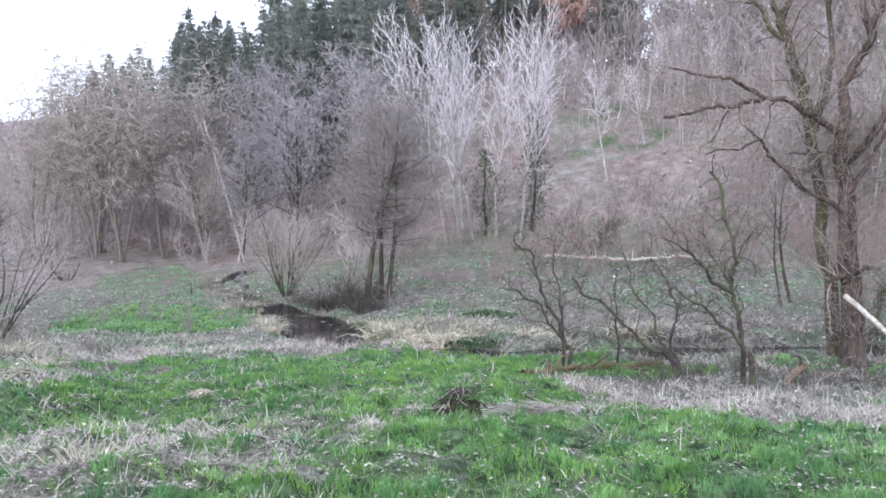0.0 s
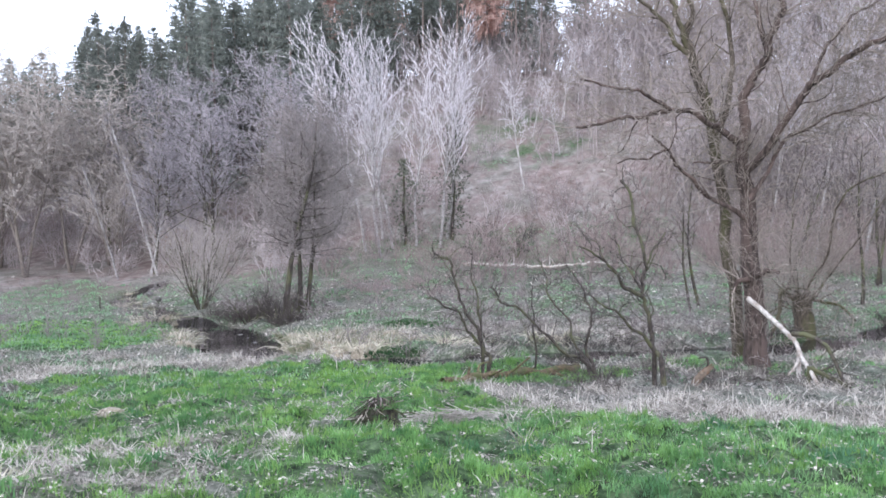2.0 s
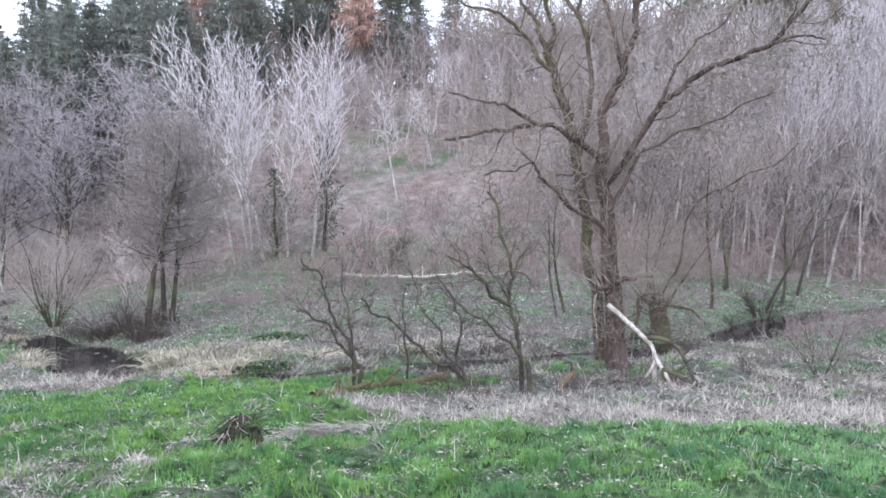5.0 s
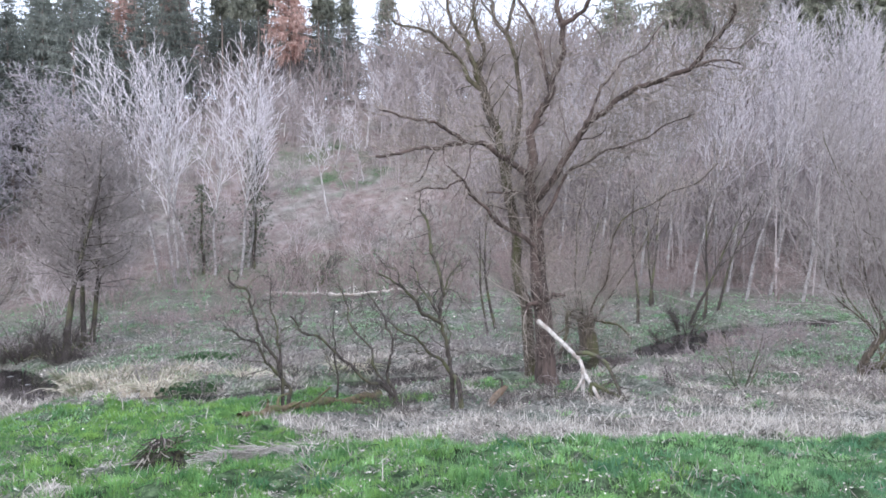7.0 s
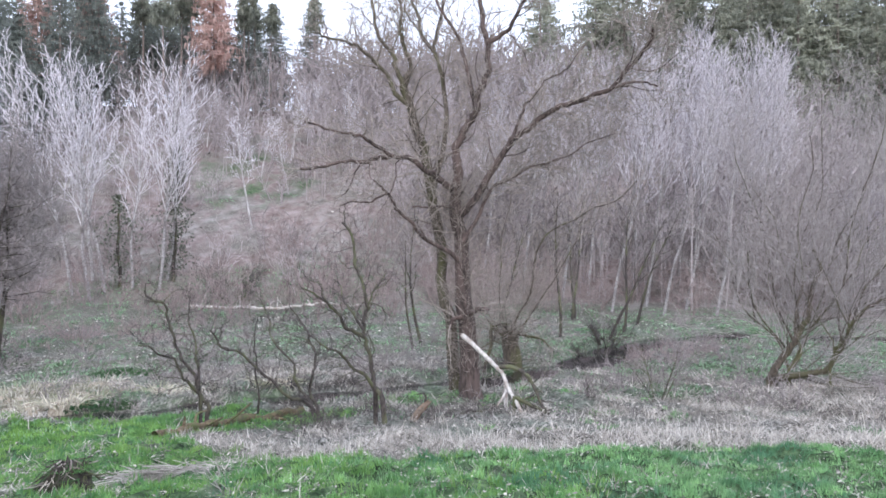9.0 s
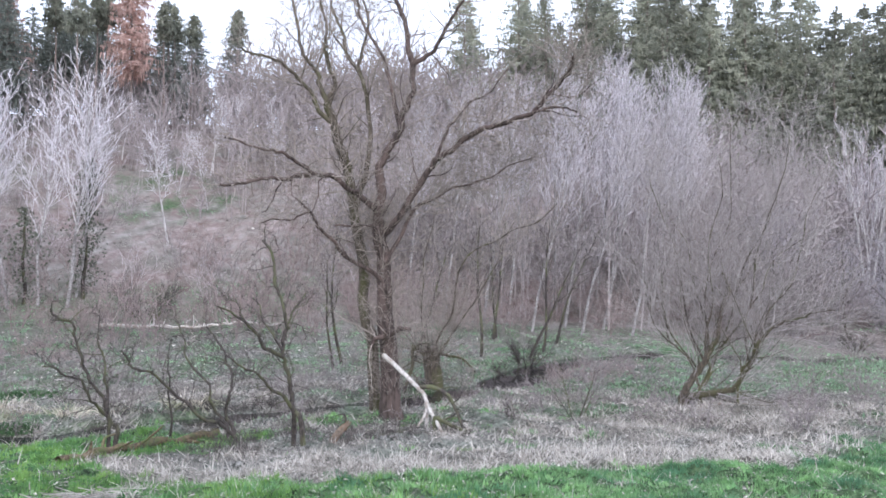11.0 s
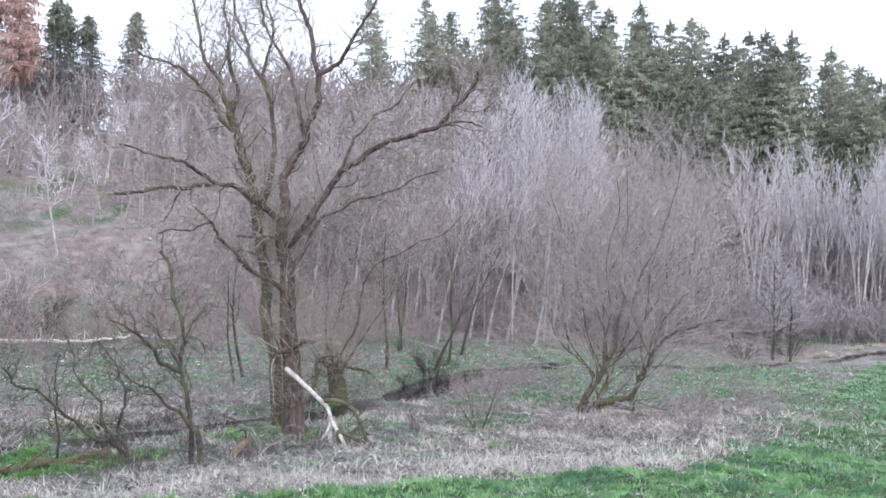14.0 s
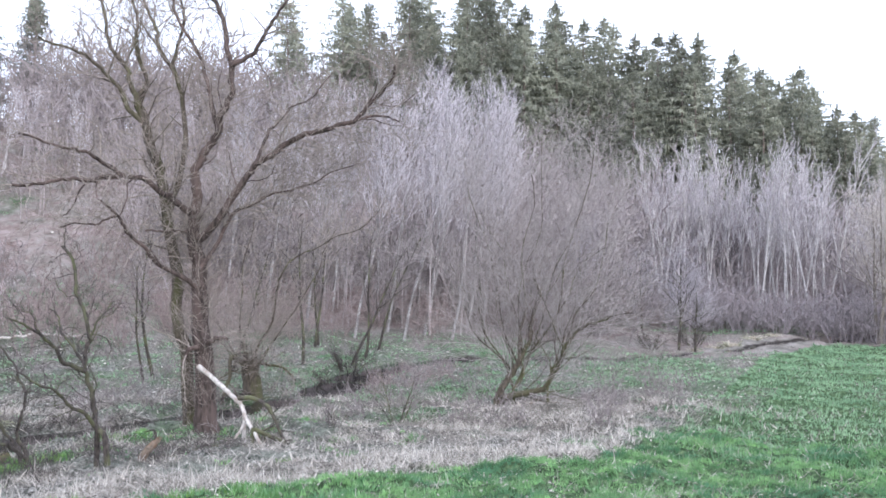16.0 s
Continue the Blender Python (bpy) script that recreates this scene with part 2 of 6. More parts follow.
def mesh_of(name, verts, faces, mat, smooth=False):
    """A mesh from an array of points and one array of equal-sided faces (or a list of such arrays)."""
    faces = faces if isinstance(faces, list) else [faces]
    faces = [np.asarray(f, np.int32) for f in faces if len(f)]
    me = bpy.data.meshes.new(name)
    verts = np.asarray(verts, np.float32)
    me.vertices.add(len(verts))
    me.vertices.foreach_set("co", verts.ravel())
    loops = np.concatenate([f.ravel() for f in faces])
    sizes = np.concatenate([np.full(len(f), f.shape[1], np.int32) for f in faces])
    me.loops.add(len(loops))
    me.loops.foreach_set("vertex_index", loops)
    me.polygons.add(len(sizes))
    me.polygons.foreach_set("loop_start", np.concatenate([[0], np.cumsum(sizes)[:-1]]).astype(np.int32))
    me.polygons.foreach_set("use_smooth", np.full(len(sizes), smooth))
    me.materials.append(mat)
    me.update(calc_edges=True)
    return me


def part(name, mesh, parent, label=""):
    ob = new(name, mesh)
    ob.parent = parent
    if label:
        ob["label"] = label
    return ob


def thing(name, where, label, category, group="", kind=""):
    ob = new(name)
    ob.empty_display_size = 0.3
    ob.matrix_basis = where if isinstance(where, Matrix) else Matrix.Translation(where)
    return tagged(ob, label, category, group, kind)


def unit(v):
    v = np.asarray(v, float)
    return v / (np.linalg.norm(v, axis=-1, keepdims=True) + 1e-12)


def tubes(lines, sides=4):
    """Round tapering tubes along many lines [(points, radii)]: one array of points, one of four-sided and one of three-sided faces.
    A short thin twig of one stretch ends in a point."""
    groups, verts, quads, tris, at = {}, [], [], [], 0
    for p, r in lines:
        groups.setdefault(len(p), []).append((p, r))
    ang = np.arange(sides) * 2 * math.pi / sides
    k, k2 = np.arange(sides), (np.arange(sides) + 1) % sides
    for n, some in groups.items():
        P = np.array([p for p, _ in some], float)
        R = np.array([r for _, r in some], float)
        T = unit(np.gradient(P, axis=1))
        ref = np.where(np.abs(T[:, :1, 2:3]) > 0.9, np.array([1.0, 0, 0]), np.array([0, 0, 1.0]))
        U = unit(np.cross(T, np.broadcast_to(ref, T.shape)))
        W = np.cross(T, U)
        ring = P[:, :, None] + R[:, :, None, None] * (np.cos(ang)[:, None] * U[:, :, None] + np.sin(ang)[:, None] * W[:, :, None])
        if n == 2 and sides == 3:
            foot = P[:, :1] + (ring[:, 0] - P[:, :1]) * 1.5
            verts.append(np.concatenate([foot, P[:, 1:]], 1).reshape(-1, 3))
            b = np.arange(len(some))[:, None] * 4
            tris.append(np.stack([b + k, b + k2, b + 3 + 0 * k], -1).reshape(-1, 3) + at)
            at += len(some) * 4
            continue
        verts.append(ring.reshape(-1, 3))
        b = np.arange(len(some) * n).reshape(len(some), n)[:, :-1, None] * sides
        q = np.stack([b + k, b + k2, b + sides + k2, b + sides + k], -1).reshape(-1, 4)
        quads.append(q + at)
        at += ring.size // 3
    join = lambda some, w: np.concatenate(some) if some else np.zeros((0, w), int)
    return np.concatenate(verts), [join(quads, 4), join(tris, 3)]


def tube_mesh(name, lines, mat, sides=4, smooth=True):
    v, q = tubes(lines, sides)
    return mesh_of(name, v, q, mat, smooth)


def bend(points, steps=4):
    """A smooth line through a few points."""
    p = np.asarray(points, float)
    e = np.vstack([2 * p[0] - p[1], p, 2 * p[-1] - p[-2]])
    out = []
    for i in range(1, len(e) - 2):
        for s in np.arange(steps) / steps:
            out.append(0.5 * (2 * e[i] + (e[i + 1] - e[i - 1]) * s + (2 * e[i - 1] - 5 * e[i] + 4 * e[i + 1] - e[i + 2]) * s * s
                              + (3 * e[i] - e[i - 1] - 3 * e[i + 1] + e[i + 2]) * s ** 3))
    out.append(p[-1])
    return np.array(out)


def grow(rng, start, way, length, radius, spec, level, out):
    """One shoot and, from it, its side shoots. spec: per level a dict of segs, wander, up, kids, first, angle, size, thin, taper."""
    s = spec[level]
    n = s["segs"]
    p, d = np.array(start, float), unit(way)
    pts = [p]
    for _ in range(n):
        d = unit(d + rng.normal(0, s["wander"], 3) + np.array([0, 0, s["up"]]))
        p = p + d * length / n
        pts.append(p)
    pts = np.array(pts)
    rad = radius * (1 - s["taper"] * np.linspace(0, 1, n + 1))
    out.setdefault(level, []).append((pts, rad))
    if level + 1 < len(spec):
        sprout(rng, pts, rad, length, spec, level, out)


def sprout(rng, pts, rad, length, spec, level, out):
    s, n = spec[level], len(pts) - 1
    kids = max(0, int(round(s["kids"] * rng.uniform(0.8, 1.2))))
    turn = rng.uniform(0, 6.28)
    for k in range(kids):
        u = s["first"] + (1 - s["first"]) * (k + rng.uniform(0.1, 0.9)) / max(kids, 1)
        i = min(int(u * n), n - 1)
        f = u * n - i
        q, t = pts[i] * (1 - f) + pts[i + 1] * f, unit(pts[i + 1] - pts[i])
        turn += 2.4 + rng.normal(0, 0.4)
        a = unit(np.cross(t, [0.3, 0.5, 0.8] if abs(t[2]) > 0.8 else [0, 0, 1]))
        side = a * math.cos(turn) + np.cross(t, a) * math.sin(turn)
        w = math.radians(s["angle"] * rng.uniform(0.75, 1.25))
        ln = length * s["size"] * (1 - s.get("crown", 0.5) * abs(u - s.get("belly", 0.3))) * rng.uniform(0.65, 1.15)
        r = (rad[i] * (1 - f) + rad[i + 1] * f) * s["thin"] * rng.uniform(0.8, 1.1)
        grow(rng, q, t * math.cos(w) + side * math.sin(w), ln, max(r, s.get("least", 0.004)), spec, level + 1, out)


def level_spec(segs, wander, up, kids=0, first=0.2, angle=45, size=0.5, thin=0.6, taper=0.75, **more):
    return dict(segs=segs, wander=wander, up=up, kids=kids, first=first, angle=angle, size=size, thin=thin, taper=taper, **more)


# ---- the lie of the land ----
BROOK = bend([(-30, 82), (-18, 66), (-13.4, 54), (-14.0, 46.5), (-9.2, 39), (-6.2, 33), (-4.4, 28.6), (-2.2, 24.0), (1.5, 22.1), (5.5, 22.3), (9, 22.6),
              (12, 23), (15, 23.8), (18.5, 25.3), (22, 27.8), (27, 29.5), (33, 28), (40, 25), (46, 23.8), (54, 23.2), (62, 21.2), (85, 17)], 6)
BROOK_W = np.interp(np.arange(len(BROOK)) / 6, [0, 2, 3, 4, 5, 6, 7, 8, 11, 13, 14, 16, 18, 21], [0.5, 0.6, 0.7, 0.5, 1.3, 1.5, 0.6, 0.6, 0.75, 1.05, 1.0, 0.6, 0.4, 0.4])


def toe(az):
    """How far from the path's start the wooded hill begins, by azimuth in degrees."""
    return np.interp(az, [-180, -120, -60, -32, -15, 0, 27, 45, 62, 75, 100, 150, 180], [90, 90, 95, 88, 68, 53, 50, 56, 74, 84, 100, 90, 90])


def brook_gap(x, y):
    """Distance to the brook's middle line and the brook's half width there; the near bank lies far from it."""
    x, y = np.broadcast_arrays(np.asarray(x, float), np.asarray(y, float))
    shape, x, y = x.shape, x.ravel(), y.ravel()
    best, wide = np.full(x.shape, 1e9), np.zeros(x.shape)
    near_it = np.flatnonzero((np.hypot(x, y) > 17.5) & (y > 10))
    px, py = x[near_it], y[near_it]
    bb, ww = best[near_it], wide[near_it]
    for i in range(len(BROOK) - 1):
        a, b = BROOK[i], BROOK[i + 1]
        d = b - a
        u = np.clip(((px - a[0]) * d[0] + (py - a[1]) * d[1]) / (d @ d), 0, 1)
        g = np.hypot(px - a[0] - u * d[0], py - a[1] - u * d[1])
        near = g < bb
        bb, ww = np.where(near, g, bb), np.where(near, BROOK_W[i] + u * (BROOK_W[i + 1] - BROOK_W[i]), ww)
    best[near_it], wide[near_it] = bb, ww
    return best.reshape(shape), wide.reshape(shape)


def waves(x, y, size, seed):
    """A cheap smooth bumpiness, about -1 to 1."""
    r = np.random.default_rng(seed)
    z = 0
    for k in range(6):
        a, f, p = r.uniform(0, 6.28), r.uniform(0.6, 1.7) / size * 6.28, r.uniform(0, 6.28)
        z = z + np.sin((x * math.cos(a) + y * math.sin(a)) * f + p)
    return z / 3


def lie(x, y):
    """The land without the brook's bed."""
    x, y = np.asarray(x, float), np.asarray(y, float)
    r, az = np.hypot(x, y), np.degrees(np.arctan2(x, y))
    z = np.interp(r, [0, 3.5, 8, 12, 16, 20, 26, 36, 46], [0, 0, -0.62, -1.42, -2.0, -2.35, -2.5, -2.65, -2.7])
    # behind the walker the bank goes on level
    behind = np.clip((np.abs(az - 25) - 75) / 50, 0, 1)
    z = z * (1 - behind)
    z = z + np.interp(az, [-40, -12, 0, 200], [-0.35, -0.4, 0, 0]) * np.clip((r - 16) / 14, 0, 1) * (1 - behind)
    z = z + np.interp(az, [-40, -31, -22], [0.9, 0.6, 0]) * np.clip((r - 8) / 8, 0, 1) * np.clip((34 - r) / 10, 0, 1) * (1 - behind)
    t = toe(az)
    d = r - t
    rise = np.interp(d, [-22, -8, 0, 38, 55, 120, 400], [0, 0.55, 1.45, 20.5, 24.0, 27, 30])
    top = np.interp(az, [-180, -60, -32, -15, 5, 45, 62, 75, 100, 180], [0.3, 0.5, 0.7, 0.9, 1.0, 0.95, 0.68, 0.52, 0.4, 0.3])
    z = z + np.where(d > 0, 1.45 + (rise - 1.45) * top, rise)
    z = z + 0.06 * waves(x, y, 2.3, 3) + 0.10 * waves(x, y, 6.5, 4) + 0.3 * waves(x, y, 19, 5) * np.clip((r - 30) / 40, 0, 1)
    return z


def bed(x, y):
    """The depth of the brook's bed, less upstream."""
    return 0.40 * (1 - 0.6 * smooth(36, 46, np.hypot(x, y))) * (1 - smooth(54, 60, np.hypot(x, y)) * (np.asarray(x) < 0))


def land(x, y):
    g, w = brook_gap(x, y)
    s = np.clip((g - w * 0.75) / (0.35 + 0.35 * w), 0, 1)
    return lie(x, y) - bed(x, y) * (1 - s * s * (3 - 2 * s))


def smooth(a, b, v):
    s = np.clip((v - a) / (b - a), 0, 1)
    return s * s * (3 - 2 * s)


def ring(x, y, cx, cy, rx, ry, turn=0):
    """1 inside a soft ellipse."""
    c, s = math.cos(math.radians(turn)), math.sin(math.radians(turn))
    u, v = (x - cx) * c + (y - cy) * s, -(x - cx) * s + (y - cy) * c
    return 1 - smooth(0.75, 1.25, np.hypot(u / rx, v / ry))


def bald(x, y):
    """Where the turf is thin and debris lies open, 0 to 1."""
    az = np.degrees(np.arctan2(x, y))
    return smooth(0.12, 0.8, waves(x, y, 1.5, 41) + 0.55 * waves(x, y, 0.6, 42)) * (1 - 0.62 * smooth(-4, 20, az))


def bank_edge(x, y):
    """How far the fresh turf of the near bank reaches."""
    az = np.degrees(np.arctan2(x, y))
    return np.interp(az, [-60, -34, -28, -22, -14, 0, 6, 10, 14, 22, 28, 36, 44, 50, 55.5, 60.6, 64, 67, 70, 76],
                     [6, 9, 15, 22, 23, 20.5, 17, 13.2, 12.2, 11.4, 12.0, 13.2, 14.0, 15.2, 16.8, 21.5, 31, 50, 60, 66]) + 0.4 * waves(x, y, 3, 8)


def fringe(x, y):
    """The band of bleached reed straw just below the bank's edge, 0 to 1."""
    az, d = np.degrees(np.arctan2(x, y)), np.hypot(x, y) - bank_edge(x, y)
    wide = np.interp(az, [8, 14, 30, 45, 55, 62], [1.2, 2.6, 4.6, 5.2, 5.0, 3.0]) + 0.8 * waves(x, y, 2.2, 18)
    thin = 0.75 + 0.3 * waves(x, y, 1.3, 28) + 0.2 * waves(x, y, 0.5, 29)
    return np.clip(smooth(-0.9, 0.5, d + 0.35 * waves(x, y, 0.9, 30)) * (1 - smooth(wide * 0.15, wide * 1.2, d)) * thin * 1.25, 0, 1) * smooth(5, 11, az) * (1 - smooth(56, 63, az))


def cover(x, y):
    """How much fresh turf, dead grass and bare mud there is."""
    r, az = np.hypot(x, y), np.degrees(np.arctan2(x, y))
    edge = bank_edge(x, y)
    green = 0.90 * (1 - smooth(-0.8, 0.8, r - edge))
    green = np.maximum(green, 1.3 * ring(x, y, -11.6, 32.4, 4.2, 4.8, 18))
    green = np.maximum(green, 0.56 * ring(x, y, -18, 48, 3.6, 13, 20))
    green = np.maximum(green, 1.15 * ring(x, y, 1.2, 19.0, 6.2, 1.9, -5))
    green = np.maximum(green, 0.46 * ring(x, y, 14, 31, 14, 4.0, -10))
    green = np.maximum(green, 0.50 * ring(x, y, 1.5, 30.0, 5, 2.5, 0))
    green = np.maximum(green, 0.48 * ring(x, y, 21, 22, 9, 3.2, -20))
    green = np.maximum(green, 0.42 * ring(x, y, 33, 33, 12, 6, -40))
    green = np.maximum(green, 0.60 * ring(x, y, 34, 20, 10, 4, 30))
    green = np.maximum(green, 0.50 * ring(x, y, 66, 28, 12, 5, -20))
    green = np.maximum(green, 0.41 * ring(x, y, 15, 70, 6, 7, 0) * (0.9 + 0.6 * waves(x, y, 5, 16)))
    green = np.maximum(green, 0.45 * ring(x, y, 2, 50, 22, 6, 0))
    green = np.maximum(green, (0.40 + 0.20 * waves(x, y, 4.5, 12) + 0.18 * waves(x, y, 1.7, 19)) * (1 - smooth(44, 60, r)) * smooth(13, 20, r))
    straw = 0.50 + 0.25 * waves(x, y, 2.4, 13) - 0.2 * ring(x, y, 9, 14.5, 9, 2.4, -33)
    straw = np.maximum(straw, 0.85 * fringe(x, y))
    straw = np.maximum(straw, 0.85 * ring(x, y, 8.5, 28.5, 5.5, 2.6, -6) * (0.75 + 0.5 * waves(x, y, 2.0, 35)))
    green = green * (1 - 0.5 * ring(x, y, 8.5, 28.5, 5.5, 2.6, -6))
    straw = np.maximum(straw, 0.75 * ring(x, y, -5, 7, 5, 4, 0))
    straw = np.maximum(straw, 0.7 * ring(x, y, -14.5, 19, 5, 4.5, 8))
    straw = np.maximum(straw, 0.7 * ring(x, y, -8, 23, 4, 1.5, 0))
    straw = np.maximum(straw, 0.8 * ring(x, y, -1.5, 23.3, 3.8, 1.3, 0))
    straw = np.maximum(straw, 0.82 * ring(x, y, 21, 15.4, 9, 2.4, 6) * (0.8 + 0.45 * waves(x, y, 1.9, 33)))
    straw = np.maximum(straw, 0.72 * ring(x, y, 27, 12.5, 6, 0.8, 12))
    straw = np.maximum(straw, 0.72 * ring(x, y, 42, 19, 8, 1.2, 20))
    green = green * (1 - 0.35 * ring(x, y, 27, 12.5, 6, 0.8, 12) - 0.3 * ring(x, y, 33, 10, 3, 0.6, 12))
    straw = np.maximum(straw - 0.22 * smooth(45, 60, r), 0.75 * ring(x, y, 62, 27, 14, 4.5, -18) * (0.8 + 0.4 * waves(x, y, 3.0, 34)))
    # a trodden band of dead grass across the fresh slope, and bare patches in it
    patch = 1.1 * ring(x, y, -3.9, 6.6, 3.2, 2.4, 0) * (0.75 + 0.5 * waves(x, y, 1.2, 14)) + ring(x, y, 2.6, 10.6, 2.6, 0.5, -5)
    patch = patch + 0.55 * smooth(0.1, 0.9, waves(x, y, 1.7, 15)) * smooth(40, 25, az)
    green = green * (1 - 0.58 * np.clip(patch, 0, 1) * (green < 1.0))
    green = green * (1 - 0.35 * bald(x, y) * (1 - smooth(22, 26, r)))
    d = r - edge
    green = green * (1 - 0.45 * ring(x, y, 21, 15.4, 9, 2.4, 6))
    # twig litter keeps the turf thin at the foot of the bank
    green = green * (1 - 0.7 * smooth(0, 1, d) * (1 - smooth(5, 11, d)) * smooth(13, 19, az) * (1 - smooth(52, 60, az)))
    g, w = brook_gap(x, y)
    mud = 0.95 * (1 - smooth(0.0, 0.45, g - w * 0.8)) * (1 - 0.8 * smooth(34, 40, r) * (x < 20))
    return np.clip(green, 0, 1), np.clip(straw, 0, 1), np.clip(mud, 0, 1)


def top_of(x, y):
    """The ground's real surface, with its small lumps."""
    return land(x, y) + 0.06 * waves(x, y, 0.9, 6) + 0.045 * waves(x, y, 0.47, 7) * (np.hypot(x, y) < 16)


def sheet_axis(parts):
    out = []
    for a, b, s in parts:
        out.append(np.arange(a, b, s))
    return np.concatenate(out + [[parts[-1][1]]])


def make_ground():
    xs = sheet_axis([(-2500, -300, 275), (-300, -60, 12), (-60, -16, 1.0), (-16, -9, 0.33), (-9, 17, 0.2), (17, 34, 0.33), (34, 80, 0.8), (80, 300, 11), (300, 2500, 275)])
    ys = sheet_axis([(-2500, -300, 275), (-300, -20, 14), (-20, 1, 2.0), (1, 3.4, 0.4), (3.4, 15, 0.18), (15, 36, 0.33), (36, 70, 0.8), (70, 130, 1.5), (130, 300, 10), (300, 2500, 275)])
    X, Y = np.meshgrid(xs, ys)
    Z = top_of(X, Y)
    far = np.clip((np.hypot(X, Y) - 300) / 600, 0, 1)
    Z = Z * (1 - far) + 12 * far
    n, m = len(xs), len(ys)
    i = (np.arange(m - 1)[:, None] * n + np.arange(n - 1)).ravel()
    me = mesh_of("ground", np.stack([X, Y, Z], -1).reshape(-1, 3), np.stack([i, i + 1, i + n + 1, i + n], 1), M_GROUND, True)
    a = me.color_attributes.new("cover", "FLOAT_COLOR", "POINT")
    g, s, d = cover(X, Y)
    a.data.foreach_set("color", np.stack([g, s, d, smooth(44, 54, np.hypot(X, Y))], -1).astype(np.float32).ravel())
    return tagged(new("ground", me), "grassy bank, damp valley floor and leaf-littered wooded hillside", "ground", kind="structure")


make_ground()


def make_water():
    """The brook's surface, a ribbon that lies in its bed."""
    d = unit(np.gradient(BROOK, axis=0))
    side = np.stack([-d[:, 1], d[:, 0]], 1)
    z = lie(BROOK[:, 0], BROOK[:, 1]) - 0.32 * bed(BROOK[:, 0], BROOK[:, 1])
    z = np.convolve(np.pad(z, 8, "edge"), np.ones(17) / 17, "valid")
    z = np.minimum(z, lie(BROOK[:, 0], BROOK[:, 1]) - 0.08 - 0.3 * smooth(56, 60, np.hypot(BROOK[:, 0], BROOK[:, 1])) * (BROOK[:, 0] < 0))
    rows = []
    for k in np.linspace(-1, 1, 7):
        p = BROOK + side * (BROOK_W * 1.15 * k)[:, None]
        rows.append(np.column_stack([p, z]))
    v = np.stack(rows, 1).reshape(-1, 3)
    i = (np.arange(len(BROOK) - 1)[:, None] * 7 + np.arange(6)).ravel()
    ob = new("brook_water", mesh_of("brook_water", v, np.stack([i, i + 1, i + 8, i + 7], 1), M_WATER, True))
    return tagged(ob, "shallow dark brook winding between muddy banks", "brook", kind="structure")


make_water()

# ---- trees ----
def stand(x, y, turn=0, scale=1.0, sink=0.05):
    """A place on the ground."""
    return Matrix.LocRotScale((x, y, float(land(x, y)) - sink), Euler((0, 0, radians(turn))), (scale,) * 3)


def limb_lines(limbs, radii, wobble, rng, steps=5, gnarl=0.0):
    """Thick limbs from a few bends each; radii: name -> (at the foot, at the tip)."""
    lines = {}
    for name, pts in limbs.items():
        r0, r1 = radii[name]
        c = np.asarray(pts, float)
        if gnarl:
            # a kink half-way between two bends
            m = (c[1:] + c[:-1]) / 2
            m += rng.normal(0, gnarl, m.shape) * np.linalg.norm(np.diff(c, axis=0), axis=1)[:, None]
            k = np.empty((len(c) + len(m), 3))
            k[0::2], k[1::2] = c, m
            c = k if name != "trunk" else c
        p = bend(c, steps if not gnarl else 3)
        u = np.linspace(0, 1, len(p))
        p[1:-1] += rng.normal(0, wobble * min(0.05, 0.2 * r0 + 0.012), (len(p) - 2, 3))
        r = r0 + (r1 - r0) * (u if name == "trunk" else u ** 0.62)
        r *= 1 + rng.normal(0, 0.02, len(p))
        if name == "trunk":
            r *= 1 + 0.14 * np.exp(-np.maximum(p[:, 2], 0) / 0.35)
        if p[0, 2] < 0.9:
            p, r = np.vstack([p[0] - (0, 0, 0.9), p]), np.concatenate([[r[0] * 1.12], r])
        lines[name] = (p, r)
    return lines


def limbed_tree(name, at, limbs, radii, spec, bark, twig, label, category, seed, extra=(), stout=0.055, gnarl=0.07, names=("trunk", "limb")):
    """A tree with its great limbs where they are, and shoots grown from each."""
    rng = np.random.default_rng(seed)
    owner = thing(name, stand(*at), label, category)
    owner.matrix_basis.translation.z += 0.05
    lines = limb_lines(limbs, radii, 0.6, rng, gnarl=gnarl)
    out = {}
    for key, (p, r) in lines.items():
        ln = float(np.linalg.norm(np.diff(p, axis=0), axis=1).sum())
        part(names[0] if key == "trunk" or (key == "a" and "trunk" not in lines) else names[1], tube_mesh("limb", [(p, r)], bark, 12 if r[0] > 0.12 else 7), owner)
        local = dict(spec[0])
        local["kids"] = spec[0]["kids"] * ln
        local["first"] = 0.42 if key == "trunk" else 0.15
        local["size"] = spec[0]["size"] / ln
        sprout(rng, p, np.minimum(r, stout), ln, [local] + spec[1:], 0, out)
    for key, kids, size, first in extra:
        p, r = lines[key]
        local = dict(spec[0], kids=kids, size=size / 3.0, first=first, angle=38)
        sprout(rng, p, np.full(len(r), 0.02), 3.0, [local] + spec[1:], 0, out)
    if 1 in out:
        strong = sorted(out[1], key=lambda x: -x[1][0])
        for x in strong[:30]:
            part("branch", tube_mesh("branch", [x], bark, 5), owner)
        if strong[30:]:
            tagged(part("shoot_crown", tube_mesh("shoot_crown", strong[30:], twig, 4), owner), kind="stuff")
    fine = [x for k in out if k > 1 for x in out[k]]
    if fine:
        tagged(part("twig_crown", tube_mesh("twig_crown", fine, twig, 3), owner), kind="stuff")
    return owner


